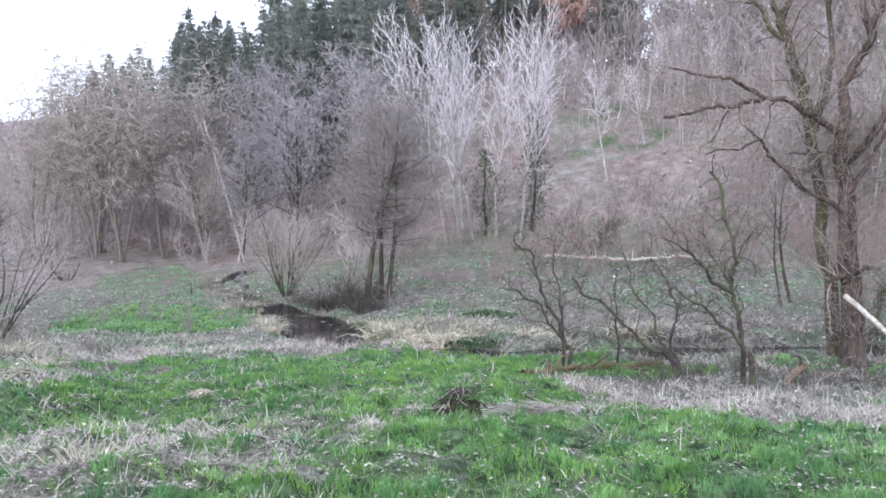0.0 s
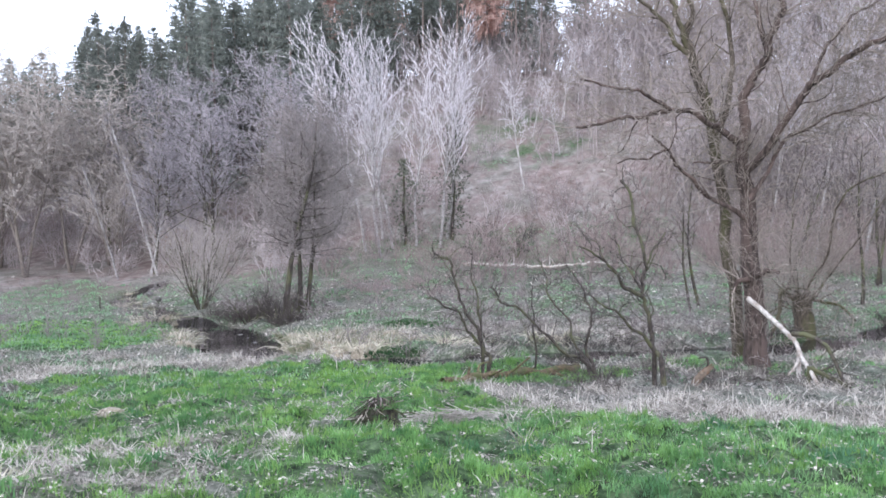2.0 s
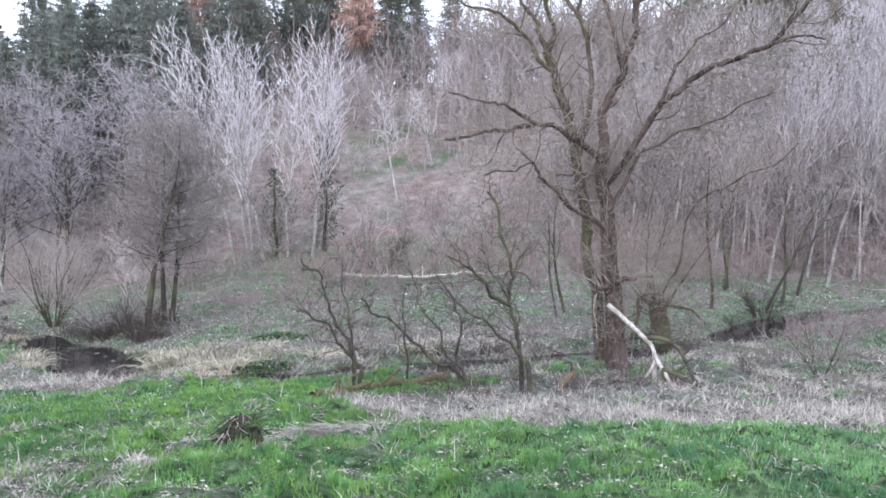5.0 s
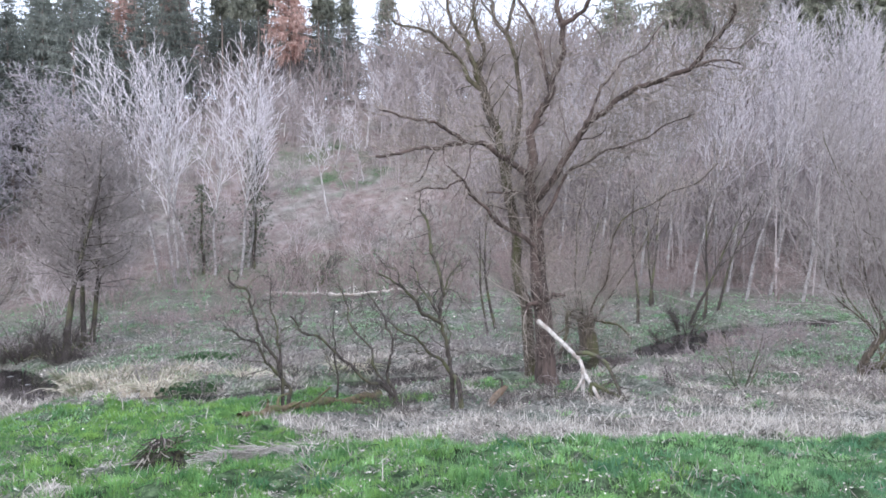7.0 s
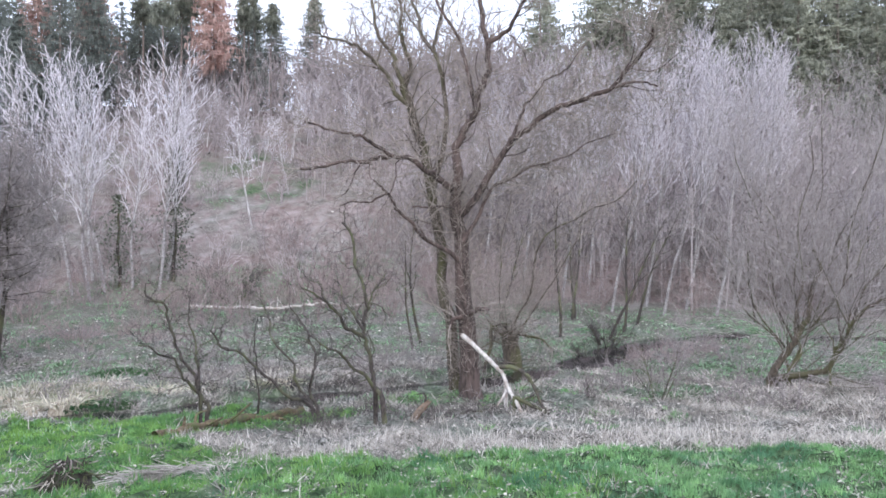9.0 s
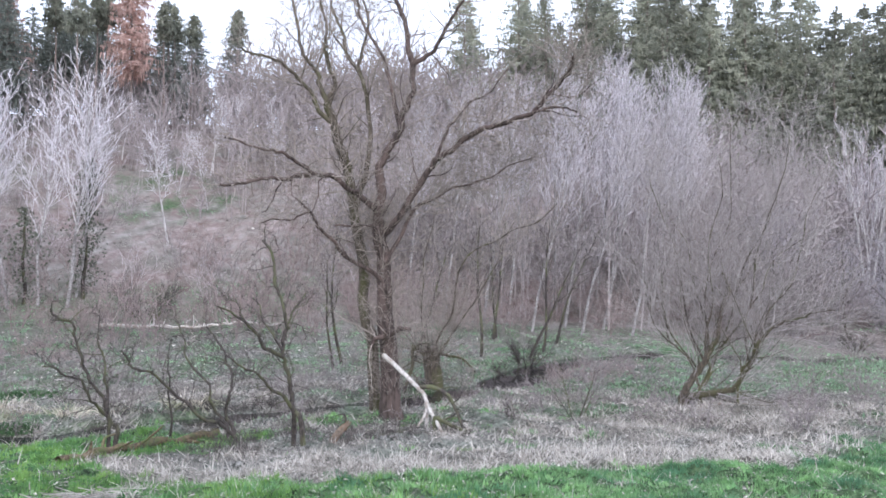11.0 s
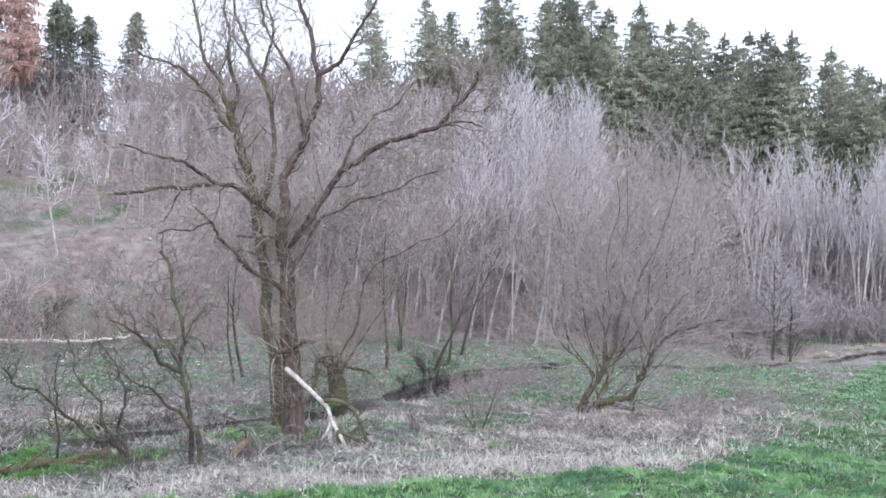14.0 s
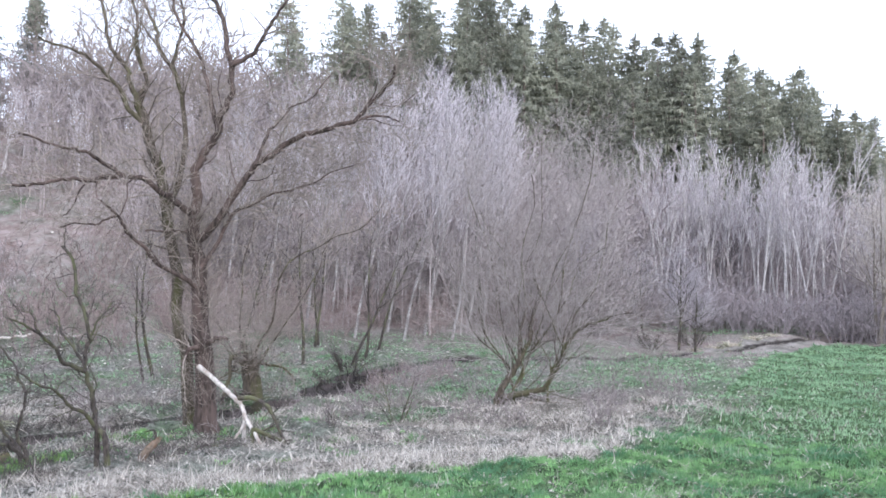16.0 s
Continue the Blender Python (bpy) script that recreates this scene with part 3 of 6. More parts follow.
GREAT_AT = (10.63, 19.91)
GREAT_WILLOW = {
    "trunk": [(0.00, -0.00, 0.03), (-0.06, 0.09, 0.95), (-0.06, 0.14, 1.75), (-0.13, 0.24, 3.04), (-0.17, 0.31, 4.34), (-0.26, 0.41, 5.32), (-0.27, 0.47, 5.90)],
    "leader": [(-0.27, 0.47, 5.65), (-0.21, 0.48, 6.81), (-0.23, 0.53, 7.31), (0.03, 0.44, 7.82), (0.37, 0.29, 8.42), (0.60, 0.21, 9.36), (0.69, 0.20, 10.39), (0.57, 0.30, 11.41), (0.28, 0.50, 12.34), (-0.05, 0.70, 13.45)],
    "stub_left": [(-0.31, -0.12, 2.39), (-0.61, -0.03, 2.33), (-0.73, -0.03, 2.02)],
    "stub_right": [(-0.20, -0.12, 2.46), (0.02, -0.35, 2.60), (0.24, -0.58, 2.57)],
    "left_limb": [(-0.47, 0.24, 6.03), (-1.10, 0.17, 6.47), (-1.81, 0.12, 6.85), (-2.50, 0.04, 6.88), (-3.30, -0.02, 6.65), (-4.08, -0.11, 6.59), (-5.08, -0.17, 6.39)],
    "left_upper": [(-2.50, 0.04, 6.88), (-3.00, -0.04, 7.16), (-3.64, -0.08, 7.39), (-4.38, -0.10, 7.49), (-4.97, -0.19, 7.60)],
    "low_left": [(-0.33, 0.17, 4.01), (-1.13, 0.22, 4.48), (-1.76, 0.17, 5.02), (-2.30, 0.07, 5.46), (-2.62, -0.13, 5.82), (-3.08, -0.28, 6.15)],
    "low_left_twig": [(-2.62, -0.13, 5.82), (-3.18, -0.18, 5.56), (-4.00, -0.17, 5.45)],
    "left_stub": [(-0.45, 0.22, 5.47), (-0.98, 0.20, 5.52), (-1.73, 0.26, 5.50)],
    "right_limb": [(-0.27, 0.14, 5.31), (0.35, -0.47, 6.44), (0.78, -1.00, 7.39), (1.32, -1.63, 7.92), (1.97, -2.36, 8.31), (2.58, -3.11, 8.55), (2.90, -3.69, 9.11), (3.09, -4.17, 9.58), (2.98, -4.41, 9.89)],
    "right_tip": [(2.49, -3.23, 8.52), (2.84, -3.77, 8.65), (3.18, -4.31, 8.45)],
    "right_branch": [(0.78, -1.00, 7.39), (1.24, -0.99, 8.41), (1.86, -1.08, 9.13), (2.54, -1.24, 9.53), (3.10, -1.32, 10.27)],
    "right_low": [(-0.22, 0.11, 4.50), (0.73, 0.03, 6.09), (1.85, -0.19, 6.73), (3.06, -0.53, 7.13), (4.39, -1.04, 7.80)],
    "top_right": [(0.63, 0.12, 10.36), (1.10, -0.38, 10.75), (1.42, -0.80, 11.62), (1.66, -1.19, 12.22), (1.75, -1.49, 12.82)],
    "top_mid": [(0.31, 0.18, 8.40), (0.25, 0.63, 9.56), (0.18, 1.08, 10.68), (-0.28, 1.73, 11.97), (-0.38, 2.18, 13.50)],
}
MOSSY_AT = (10.56, 20.84)
MOSSY_WILLOW = {
    "trunk": [(0.00, -0.00, 0.24), (-0.14, 0.07, 1.90), (-0.33, 0.16, 2.90), (-0.39, 0.19, 4.23), (-0.59, 0.28, 5.90), (-0.77, 0.36, 6.90), (-1.00, 0.46, 7.73), (-1.23, 0.56, 8.56), (-1.40, 0.63, 9.14)],
    "left_top": [(-1.22, 0.56, 8.48), (-1.88, 0.61, 9.32), (-2.41, 0.60, 9.82), (-2.92, 0.57, 10.14), (-3.50, 0.55, 10.23), (-4.06, 0.51, 10.33)],
    "mid_left": [(-1.40, 0.63, 9.14), (-1.62, 0.86, 10.08), (-2.05, 1.16, 10.93), (-2.17, 1.34, 11.97), (-2.38, 1.54, 13.02)],
    "mid_right": [(-1.40, 0.63, 9.14), (-1.27, 0.85, 10.31), (-1.27, 1.12, 11.23), (-1.34, 1.42, 12.34), (-1.35, 1.69, 13.48)],
    "right_stem": [(-0.59, 0.28, 5.90), (-0.08, 0.37, 8.15), (-0.21, 0.76, 10.11), (-0.57, 1.26, 11.39), (-0.86, 1.71, 12.43), (-0.92, 2.06, 13.52)],
    "centre_stem": [(-0.04, 1.13, 10.21), (0.22, 1.38, 11.56), (0.24, 1.73, 12.94), (0.42, 2.02, 14.18)],
}
POLLARD_AT = (15.22, 25.36)
POLLARD = {
    "trunk": [(0.00, -0.00, -0.14), (-0.06, 0.04, 0.81), (-0.12, 0.07, 1.34)],
    "arm1": [(0.05, -0.03, 1.02), (0.38, -0.67, 2.74), (0.87, -1.42, 5.06), (1.84, -2.56, 5.84), (2.82, -3.79, 6.72)],
    "arm2": [(-0.32, -0.16, 1.05), (-1.03, -0.22, 1.51), (-1.39, -0.48, 0.33), (-1.84, -0.69, -0.51)],
    "arm3": [(-0.12, 0.07, 1.23), (-0.35, 0.39, 2.71), (-0.19, 0.50, 4.86), (0.25, 0.43, 6.61)],
    "arm4": [(0.04, -0.03, 1.23), (0.75, -0.70, 1.05), (1.09, -1.15, 0.55)],
    "arm5": [(0.05, -0.03, 1.02), (0.81, -0.18, 2.07), (2.30, -0.85, 4.67), (2.98, -1.01, 6.22)],
}
WILLOW_SHOOTS = [level_spec(1, 0, 0, kids=5.6, angle=54, size=1.8, thin=0.42, crown=0.4, least=0.009),
                 level_spec(5, 0.24, 0.06, kids=6.5, first=0.1, angle=50, size=0.5, thin=0.55, least=0.006),
                 level_spec(2, 0.2, 0.05, kids=3, first=0.15, angle=46, size=0.65, thin=0.75, least=0.005),
                 level_spec(1, 0.16, 0.06)]
limbed_tree("great_willow", GREAT_AT, GREAT_WILLOW,
            dict(trunk=(0.31, 0.16), leader=(0.165, 0.055), stub_left=(0.09, 0.04), stub_right=(0.10, 0.05), left_limb=(0.108, 0.035), left_upper=(0.07, 0.025), low_left=(0.08, 0.026), low_left_twig=(0.04, 0.018), left_stub=(0.055, 0.025),
                 right_limb=(0.118, 0.045), right_tip=(0.055, 0.02), right_branch=(0.055, 0.02), right_low=(0.07, 0.02), top_right=(0.085, 0.032), top_mid=(0.085, 0.035)),
            WILLOW_SHOOTS, M_WILLOW, M_WTWIG, "huge old bare willow with rugged reddish-brown bark and spreading limbs", "tree", 21,
            extra=(("trunk", 110, 1.3, 0.10), ("right_limb", 40, 2.0, 0.0), ("right_low", 40, 2.2, 0.1)), stout=0.05, gnarl=0.045)
limbed_tree("mossy_willow", MOSSY_AT, MOSSY_WILLOW,
            dict(trunk=(0.18, 0.12), left_top=(0.08, 0.03), mid_left=(0.085, 0.032), mid_right=(0.08, 0.03), right_stem=(0.095, 0.035), centre_stem=(0.07, 0.027)),
            WILLOW_SHOOTS, M_MOSSY, M_WTWIG, "tall leaning bare willow stem with green moss on its bark", "tree", 22)
limbed_tree("pollard_willow", POLLARD_AT, POLLARD,
            dict(trunk=(0.33, 0.30), arm1=(0.06, 0.015), arm2=(0.10, 0.05), arm3=(0.045, 0.012), arm4=(0.07, 0.03), arm5=(0.05, 0.012)),
            WILLOW_SHOOTS, M_MOSSY, M_WTWIG, "squat mossy pollard willow stump with thin shoots beside the brook", "tree", 23,
            extra=(("trunk", 46, 4.2, 0.5),))


SNAPPED_AT = (10.07, 16.21)
SNAPPED = {
    "w1": [(0.05, 3.28, 1.64), (0.27, 2.62, 1.26), (0.36, 2.02, 0.96), (0.33, 1.49, 0.79), (0.20, 1.01, 0.49), (0.13, 0.49, 0.27), (0.07, -0.04, -0.16)],
    "w2": [(0.27, 1.23, 0.65), (0.18, 1.11, 0.36), (-0.08, 1.09, 0.05)],
    "w3": [(0.35, 1.65, 0.94), (0.57, 1.26, 0.95), (0.77, 0.88, 0.72), (0.81, 0.59, 0.38), (0.82, 0.32, 0.03)],
    "w4": [(0.11, 0.52, 0.37), (0.35, 0.26, 0.20), (0.72, -0.10, -0.03)],
}
def make_snapped():
    owner = thing("snapped_branch", stand(*SNAPPED_AT, sink=0), "bleached barkless broken branch hanging from the willow to the ground", "branch")
    rng = np.random.default_rng(5)
    lines = limb_lines(SNAPPED, dict(w1=(0.072, 0.042), w2=(0.05, 0.025), w3=(0.065, 0.04), w4=(0.06, 0.04)), 0.3, rng, 6)
    for key, mat, nm in (("w1", M_DEADWOOD, "stem"), ("w2", M_DEADWOOD, "side_branch"), ("w3", M_DARK, "side_branch"), ("w4", M_DARK, "side_branch")):
        part(nm, tube_mesh(nm, [lines[key]], mat, 9), owner)
    twigs = {}
    for key in ("w3", "w4"):
        sprout(rng, *lines[key], 1.2, [level_spec(1, 0, 0, kids=7, angle=50, size=0.45, thin=0.5), level_spec(4, 0.25, 0.05, kids=3, angle=45, size=0.5), level_spec(3, 0.2, 0.0)], 0, twigs)
    tagged(part("twig_tangle", tube_mesh("twig_tangle", [x for k in twigs for x in twigs[k]], M_DARK, 4), owner), kind="stuff")


make_snapped()

THORN_A_AT = (2.97, 18.07)
THORN_A = {
    "a": [(-0.00, 0.00, -0.01), (0.05, 0.06, 0.50), (-0.16, 0.16, 0.89), (-0.42, 0.26, 1.42), (-0.66, 0.36, 2.08), (-0.83, 0.44, 2.80), (-1.27, 0.55, 3.14)],
    "b": [(-0.14, 0.02, 0.78), (-0.55, -0.19, 1.23), (-1.06, -0.40, 1.79), (-1.50, -0.64, 2.03)],
    "c": [(-0.18, 0.03, 0.92), (-0.19, 0.30, 1.67), (-0.33, 0.59, 2.38), (-0.26, 0.85, 2.97)],
}
THORN_B_AT = (5.71, 18.68)
THORN_B = {
    "a": [(0.07, -0.02, -0.02), (-0.45, -0.08, 0.48), (-1.17, -0.11, 1.02), (-1.86, -0.16, 1.69), (-2.42, -0.26, 1.93), (-2.64, -0.43, 2.29)],
    "b": [(0.00, -0.00, 0.15), (-0.09, 0.16, 0.99), (0.02, 0.25, 1.54), (-0.15, 0.43, 2.11), (-0.52, 0.66, 2.68)],
    "c": [(-0.13, 0.04, 0.30), (-0.47, 0.39, 0.98), (-0.81, 0.74, 1.68), (-0.96, 1.03, 2.38), (-1.11, 1.32, 2.81)],
}
THORN_C_AT = (4.40, 19.43)
THORN_C = {
    "a": [(-0.00, 0.00, 0.18), (-0.04, 0.11, 0.98), (-0.04, 0.21, 1.69), (0.06, 0.29, 2.41)],
}
THORN_D_AT = (6.31, 15.74)
THORN_D = {
    "a": [(0.03, -0.01, -0.17), (-0.14, 0.13, 0.76), (-0.22, 0.24, 1.37), (-0.31, 0.34, 1.86), (-0.22, 0.39, 2.48), (-0.31, 0.50, 3.11), (-0.45, 0.62, 3.74), (-0.66, 0.77, 4.37)],
    "b": [(-0.38, 0.14, 1.89), (-0.93, 0.05, 2.28), (-1.34, -0.10, 2.67), (-1.87, -0.23, 2.98)],
    "c": [(-0.16, 0.06, 0.72), (-0.73, -0.09, 1.26), (-1.17, -0.29, 1.67), (-1.71, -0.48, 2.00)],
    "d": [(-0.25, 0.31, 2.49), (-0.04, 0.50, 2.85), (0.29, 0.64, 3.22)],
    "e": [(-0.40, 0.15, 2.01), (-0.64, 0.71, 2.60), (-0.74, 1.21, 3.10)],
}
THORN_SHOOTS = [level_spec(1, 0, 0, kids=5, angle=50, size=1.1, thin=0.5, crown=0.4, least=0.008),
                level_spec(6, 0.42, 0.06, kids=5, first=0.2, angle=50, size=0.45, thin=0.6, least=0.005),
                level_spec(3, 0.3, 0.05, kids=3, first=0.2, angle=45, size=0.5, thin=0.7, least=0.0035),
                level_spec(2, 0.25, 0.05)]
THORN_LABEL = "small crooked bare alder with dark twisted branches on the damp floor"
limbed_tree("crooked_tree", THORN_A_AT, THORN_A, dict(a=(0.062, 0.022), b=(0.042, 0.014), c=(0.04, 0.014)), THORN_SHOOTS, M_DARK, M_DTWIG, THORN_LABEL, "tree", 31, stout=0.022, gnarl=0.11)
limbed_tree("crooked_tree", THORN_B_AT, THORN_B, dict(a=(0.055, 0.02), b=(0.048, 0.016), c=(0.042, 0.014)), THORN_SHOOTS, M_DARK, M_DTWIG, THORN_LABEL, "tree", 32, stout=0.022, gnarl=0.11)
limbed_tree("crooked_tree", THORN_C_AT, THORN_C, dict(a=(0.034, 0.012)), THORN_SHOOTS, M_DARK, M_DTWIG, "thin dark bare sapling among crooked trees", "tree", 33, stout=0.024, gnarl=0.1)
limbed_tree("crooked_tree", THORN_D_AT, THORN_D, dict(a=(0.066, 0.028), b=(0.055, 0.017), c=(0.05, 0.016), d=(0.032, 0.012), e=(0.032, 0.012)), THORN_SHOOTS, M_DARK, M_DTWIG,
            "crooked forked bare tree with dark branches reaching to one side", "tree", 34, stout=0.026, gnarl=0.1)

SALLOW_AT = (20.49, 17.83)
SALLOW = {
    "a": [(-0.12, 0.14, 0.24), (0.24, -0.28, 1.16), (0.48, -0.56, 1.92), (0.65, -0.77, 2.87), (0.83, -0.98, 3.81), (0.71, -0.84, 4.37)],
    "b": [(-0.06, 0.07, 0.28), (0.28, -0.71, 0.47), (0.59, -1.49, 0.76), (0.66, -1.98, 1.67), (0.77, -2.55, 2.60), (1.04, -3.36, 2.99), (1.36, -4.30, 3.28)],
    "c": [(0.24, -0.28, 0.60), (0.60, -0.45, 1.16), (0.67, -0.28, 2.27), (0.61, 0.03, 3.41), (0.49, 0.42, 5.34), (0.09, 1.09, 6.73)],
    "d": [(0.24, -0.28, 0.60), (0.82, -0.50, 1.72), (1.41, -0.74, 3.42), (2.20, -1.29, 5.73), (2.77, -1.56, 7.47)],
    "e": [(0.24, -0.28, 1.16), (-0.61, -0.06, 2.12), (-1.29, -0.07, 3.43)],
    "f": [(0.36, -0.42, 1.36), (0.59, -0.59, 3.43), (0.59, -0.48, 5.70), (0.82, -0.65, 7.99)],
    "g": [(0.81, -1.76, 1.46), (0.92, -1.58, 3.09), (1.50, -2.02, 4.56), (2.26, -2.76, 5.49)],
    "h": [(0.36, -0.42, 1.36), (0.55, -0.25, 3.4), (1.05, -0.85, 6.0), (1.2, -0.8, 9.3)],
    "i": [(0.36, -0.42, 1.36), (0.10, 0.35, 4.0), (-0.25, 0.85, 6.3), (-0.5, 1.2, 7.9)],
    "j": [(0.82, -0.50, 1.72), (1.55, -1.45, 4.8), (2.05, -2.0, 7.2), (2.3, -2.2, 8.7)],
    "k": [(0.59, -1.49, 0.76), (1.5, -2.0, 3.2), (2.4, -2.6, 5.6), (2.75, -2.85, 7.0)],
    "l": [(0.24, -0.28, 0.60), (-0.75, 0.75, 2.6), (-1.2, 1.4, 4.9)],
}
SALLOW_SHOOTS = [level_spec(1, 0, 0, kids=4.6, angle=36, size=3.0, thin=0.33, crown=0.3, least=0.010),
                 level_spec(5, 0.2, 0.10, kids=8, first=0.1, angle=44, size=0.5, thin=0.55, least=0.007),
                 level_spec(3, 0.16, 0.10, kids=3.5, first=0.15, angle=40, size=0.6, thin=0.75, least=0.005),
                 level_spec(2, 0.14, 0.06)]
limbed_tree("sallow_willow", SALLOW_AT, SALLOW,
            dict(a=(0.14, 0.04), b=(0.14, 0.02), c=(0.06, 0.015), d=(0.055, 0.015), e=(0.045, 0.012), f=(0.05, 0.015), g=(0.042, 0.012), h=(0.048, 0.012), i=(0.042, 0.012), j=(0.045, 0.012), k=(0.04, 0.012), l=(0.04, 0.012)),
            SALLOW_SHOOTS, M_MOSSY, M_SALLOWT, "bushy many-stemmed bare willow with one limb lying along the ground", "tree", 41)


# kinds of wild trees, built once each and then copied about
def grown(name, spec, height, radius, seed, bark, twig, label, category, stems=1, spread=0.0, lean=(0, 0), limb=None, group=""):
    rng = np.random.default_rng(seed)
    owner = thing(name, Matrix.Translation((0, -40, 0)), label, category, group)
    out = {}
    for k in range(stems):
        a = k * 6.283 / stems + rng.uniform(0, 1)
        w = (spread * math.cos(a) + lean[0], spread * math.sin(a) + lean[1], 1)
        grow(rng, (0.25 * spread * math.cos(a), 0.25 * spread * math.sin(a), -0.1), w, height * rng.uniform(0.8, 1.0) if stems > 1 else height,
             radius * rng.uniform(0.75, 1.0) if stems > 1 else radius, spec, 0, out)
    made = []
    for p, r in out[0]:
        part("trunk", tube_mesh("trunk", [(p, r)], bark, 7), owner)
    strong = sorted(out[1], key=lambda x: -x[1][0])
    for x in strong[:24]:
        part("branch", tube_mesh("branch", [x], limb or bark, 4), owner)
    rest = strong[24:] + [x for k in sorted(out) if k > 1 for x in out[k]]
    tagged(part("twig_crown", tube_mesh("twig_crown", rest, twig, 3), owner), kind="stuff")
    return owner


PALE_SPEC = [level_spec(12, 0.05, 0.03, kids=21, first=0.34, angle=30, size=0.42, thin=0.50, taper=0.75, crown=0.7, belly=0.35, least=0.032),
             level_spec(5, 0.06, 0.12, kids=4.6, first=0.12, angle=27, size=0.48, thin=0.65, least=0.026),
             level_spec(2, 0.08, 0.10, kids=3, first=0.2, angle=30, size=0.62, thin=0.8, least=0.019),
             level_spec(1, 0.10, 0.08)]
ALDER_SPEC = [level_spec(12, 0.04, 0.03, kids=36, first=0.28, angle=46, size=0.46, thin=0.40, taper=0.85, crown=0.7, belly=0.4, least=0.022),
              level_spec(5, 0.14, 0.02, kids=8.5, first=0.1, angle=50, size=0.45, thin=0.55, least=0.014),
              level_spec(2, 0.16, 0.02, kids=5, first=0.15, angle=48, size=0.65, thin=0.85, least=0.017),
              level_spec(1, 0.18, 0.0)]
OSIER_SPEC = [level_spec(9, 0.06, 0.05, kids=20, first=0.28, angle=44, size=0.44, thin=0.42, taper=0.8, crown=0.6, belly=0.45, least=0.024),
              level_spec(5, 0.12, 0.08, kids=6.5, first=0.1, angle=38, size=0.5, thin=0.6, least=0.018),
              level_spec(2, 0.12, 0.06, kids=4, first=0.15, angle=36, size=0.65, thin=0.8, least=0.015),
              level_spec(1, 0.14, 0.02)]
WEEP_SPEC = [level_spec(9, 0.06, 0.05, kids=17, first=0.32, angle=40, size=0.46, thin=0.45, taper=0.8, crown=0.5, belly=0.5, least=0.03),
             level_spec(5, 0.10, 0.07, kids=11, first=0.15, angle=46, size=0.42, thin=0.5, least=0.017),
             level_spec(3, 0.12, -0.22, kids=6, first=0.1, angle=40, size=0.62, thin=0.8, least=0.018),
             level_spec(1, 0.12, -0.30)]
BANK_ALDER_SPEC = [level_spec(12, 0.045, 0.03, kids=38, first=0.30, angle=64, size=0.36, thin=0.28, taper=0.85, crown=0.6, belly=0.6, least=0.018),
                   level_spec(5, 0.22, 0.03, kids=12, first=0.1, angle=50, size=0.45, thin=0.5, least=0.011),
                   level_spec(2, 0.16, 0.04, kids=6, first=0.1, angle=48, size=0.7, thin=0.8, least=0.010),
                   level_spec(1, 0.18, 0.0)]
LEANER_SPEC = [level_spec(12, 0.03, 0.015, kids=24, first=0.42, angle=24, size=0.30, thin=0.36, taper=0.8, crown=0.5, belly=0.5, least=0.022),
               level_spec(5, 0.06, 0.12, kids=6, first=0.12, angle=26, size=0.5, thin=0.6, least=0.02),
               level_spec(2, 0.08, 0.10, kids=3, first=0.2, angle=28, size=0.65, thin=0.8, least=0.016),
               level_spec(1, 0.10, 0.08)]
GROVE_SPEC = [level_spec(12, 0.03, 0.02, kids=12, first=0.46, angle=22, size=0.32, thin=0.55, taper=0.6, crown=0.6, belly=0.3, least=0.034),
              level_spec(5, 0.06, 0.14, kids=3.4, first=0.15, angle=22, size=0.5, thin=0.65, least=0.026),
              level_spec(2, 0.08, 0.12, kids=1.5, first=0.2, angle=24, size=0.65, thin=0.8, least=0.02),
              level_spec(1, 0.10, 0.10)]
SLIM_SPEC = [level_spec(10, 0.05, 0.03, kids=14, first=0.4, angle=36, size=0.28, thin=0.5, taper=0.8, crown=0.7, belly=0.5, least=0.016),
             level_spec(4, 0.10, 0.08, kids=6, first=0.15, angle=36, size=0.5, thin=0.6, least=0.013),
             level_spec(2, 0.12, 0.06, kids=3, first=0.2, angle=36, size=0.65, least=0.011),
             level_spec(1, 0.12, 0.05)]

SEEDS = {}


def kind(key, *a, **k):
    SEEDS.setdefault(key, []).append(grown(*a, **k))


for s in range(3):
    kind("birch", "birch", PALE_SPEC, 15.0, 0.125, 100 + s, M_GREYPALE, M_PTWIG, "slender bare birch with a pale stem and rising branches", "tree", limb=M_PALE, group="pale birches")
    kind("alder", "alder", ALDER_SPEC, 10.0, 0.16, 110 + s, M_DARK, M_ALDER, "bare alder with a dark stem and dense fine grey twigs", "tree", group="alders along the brook")
    kind("slim", "slim_tree", SLIM_SPEC, 8.0, 0.10, 120 + s, M_DARK, M_BRUSH, "thin dark leaning young tree without leaves", "tree", lean=(0.16, -0.05), group="young trees behind the brook")
    kind("sapling", "birch_sapling", SLIM_SPEC, 7.0, 0.075, 130 + s, M_PALE, M_PTWIG, "young pale birch without leaves on the hillside", "tree", group="young birches on the hill")
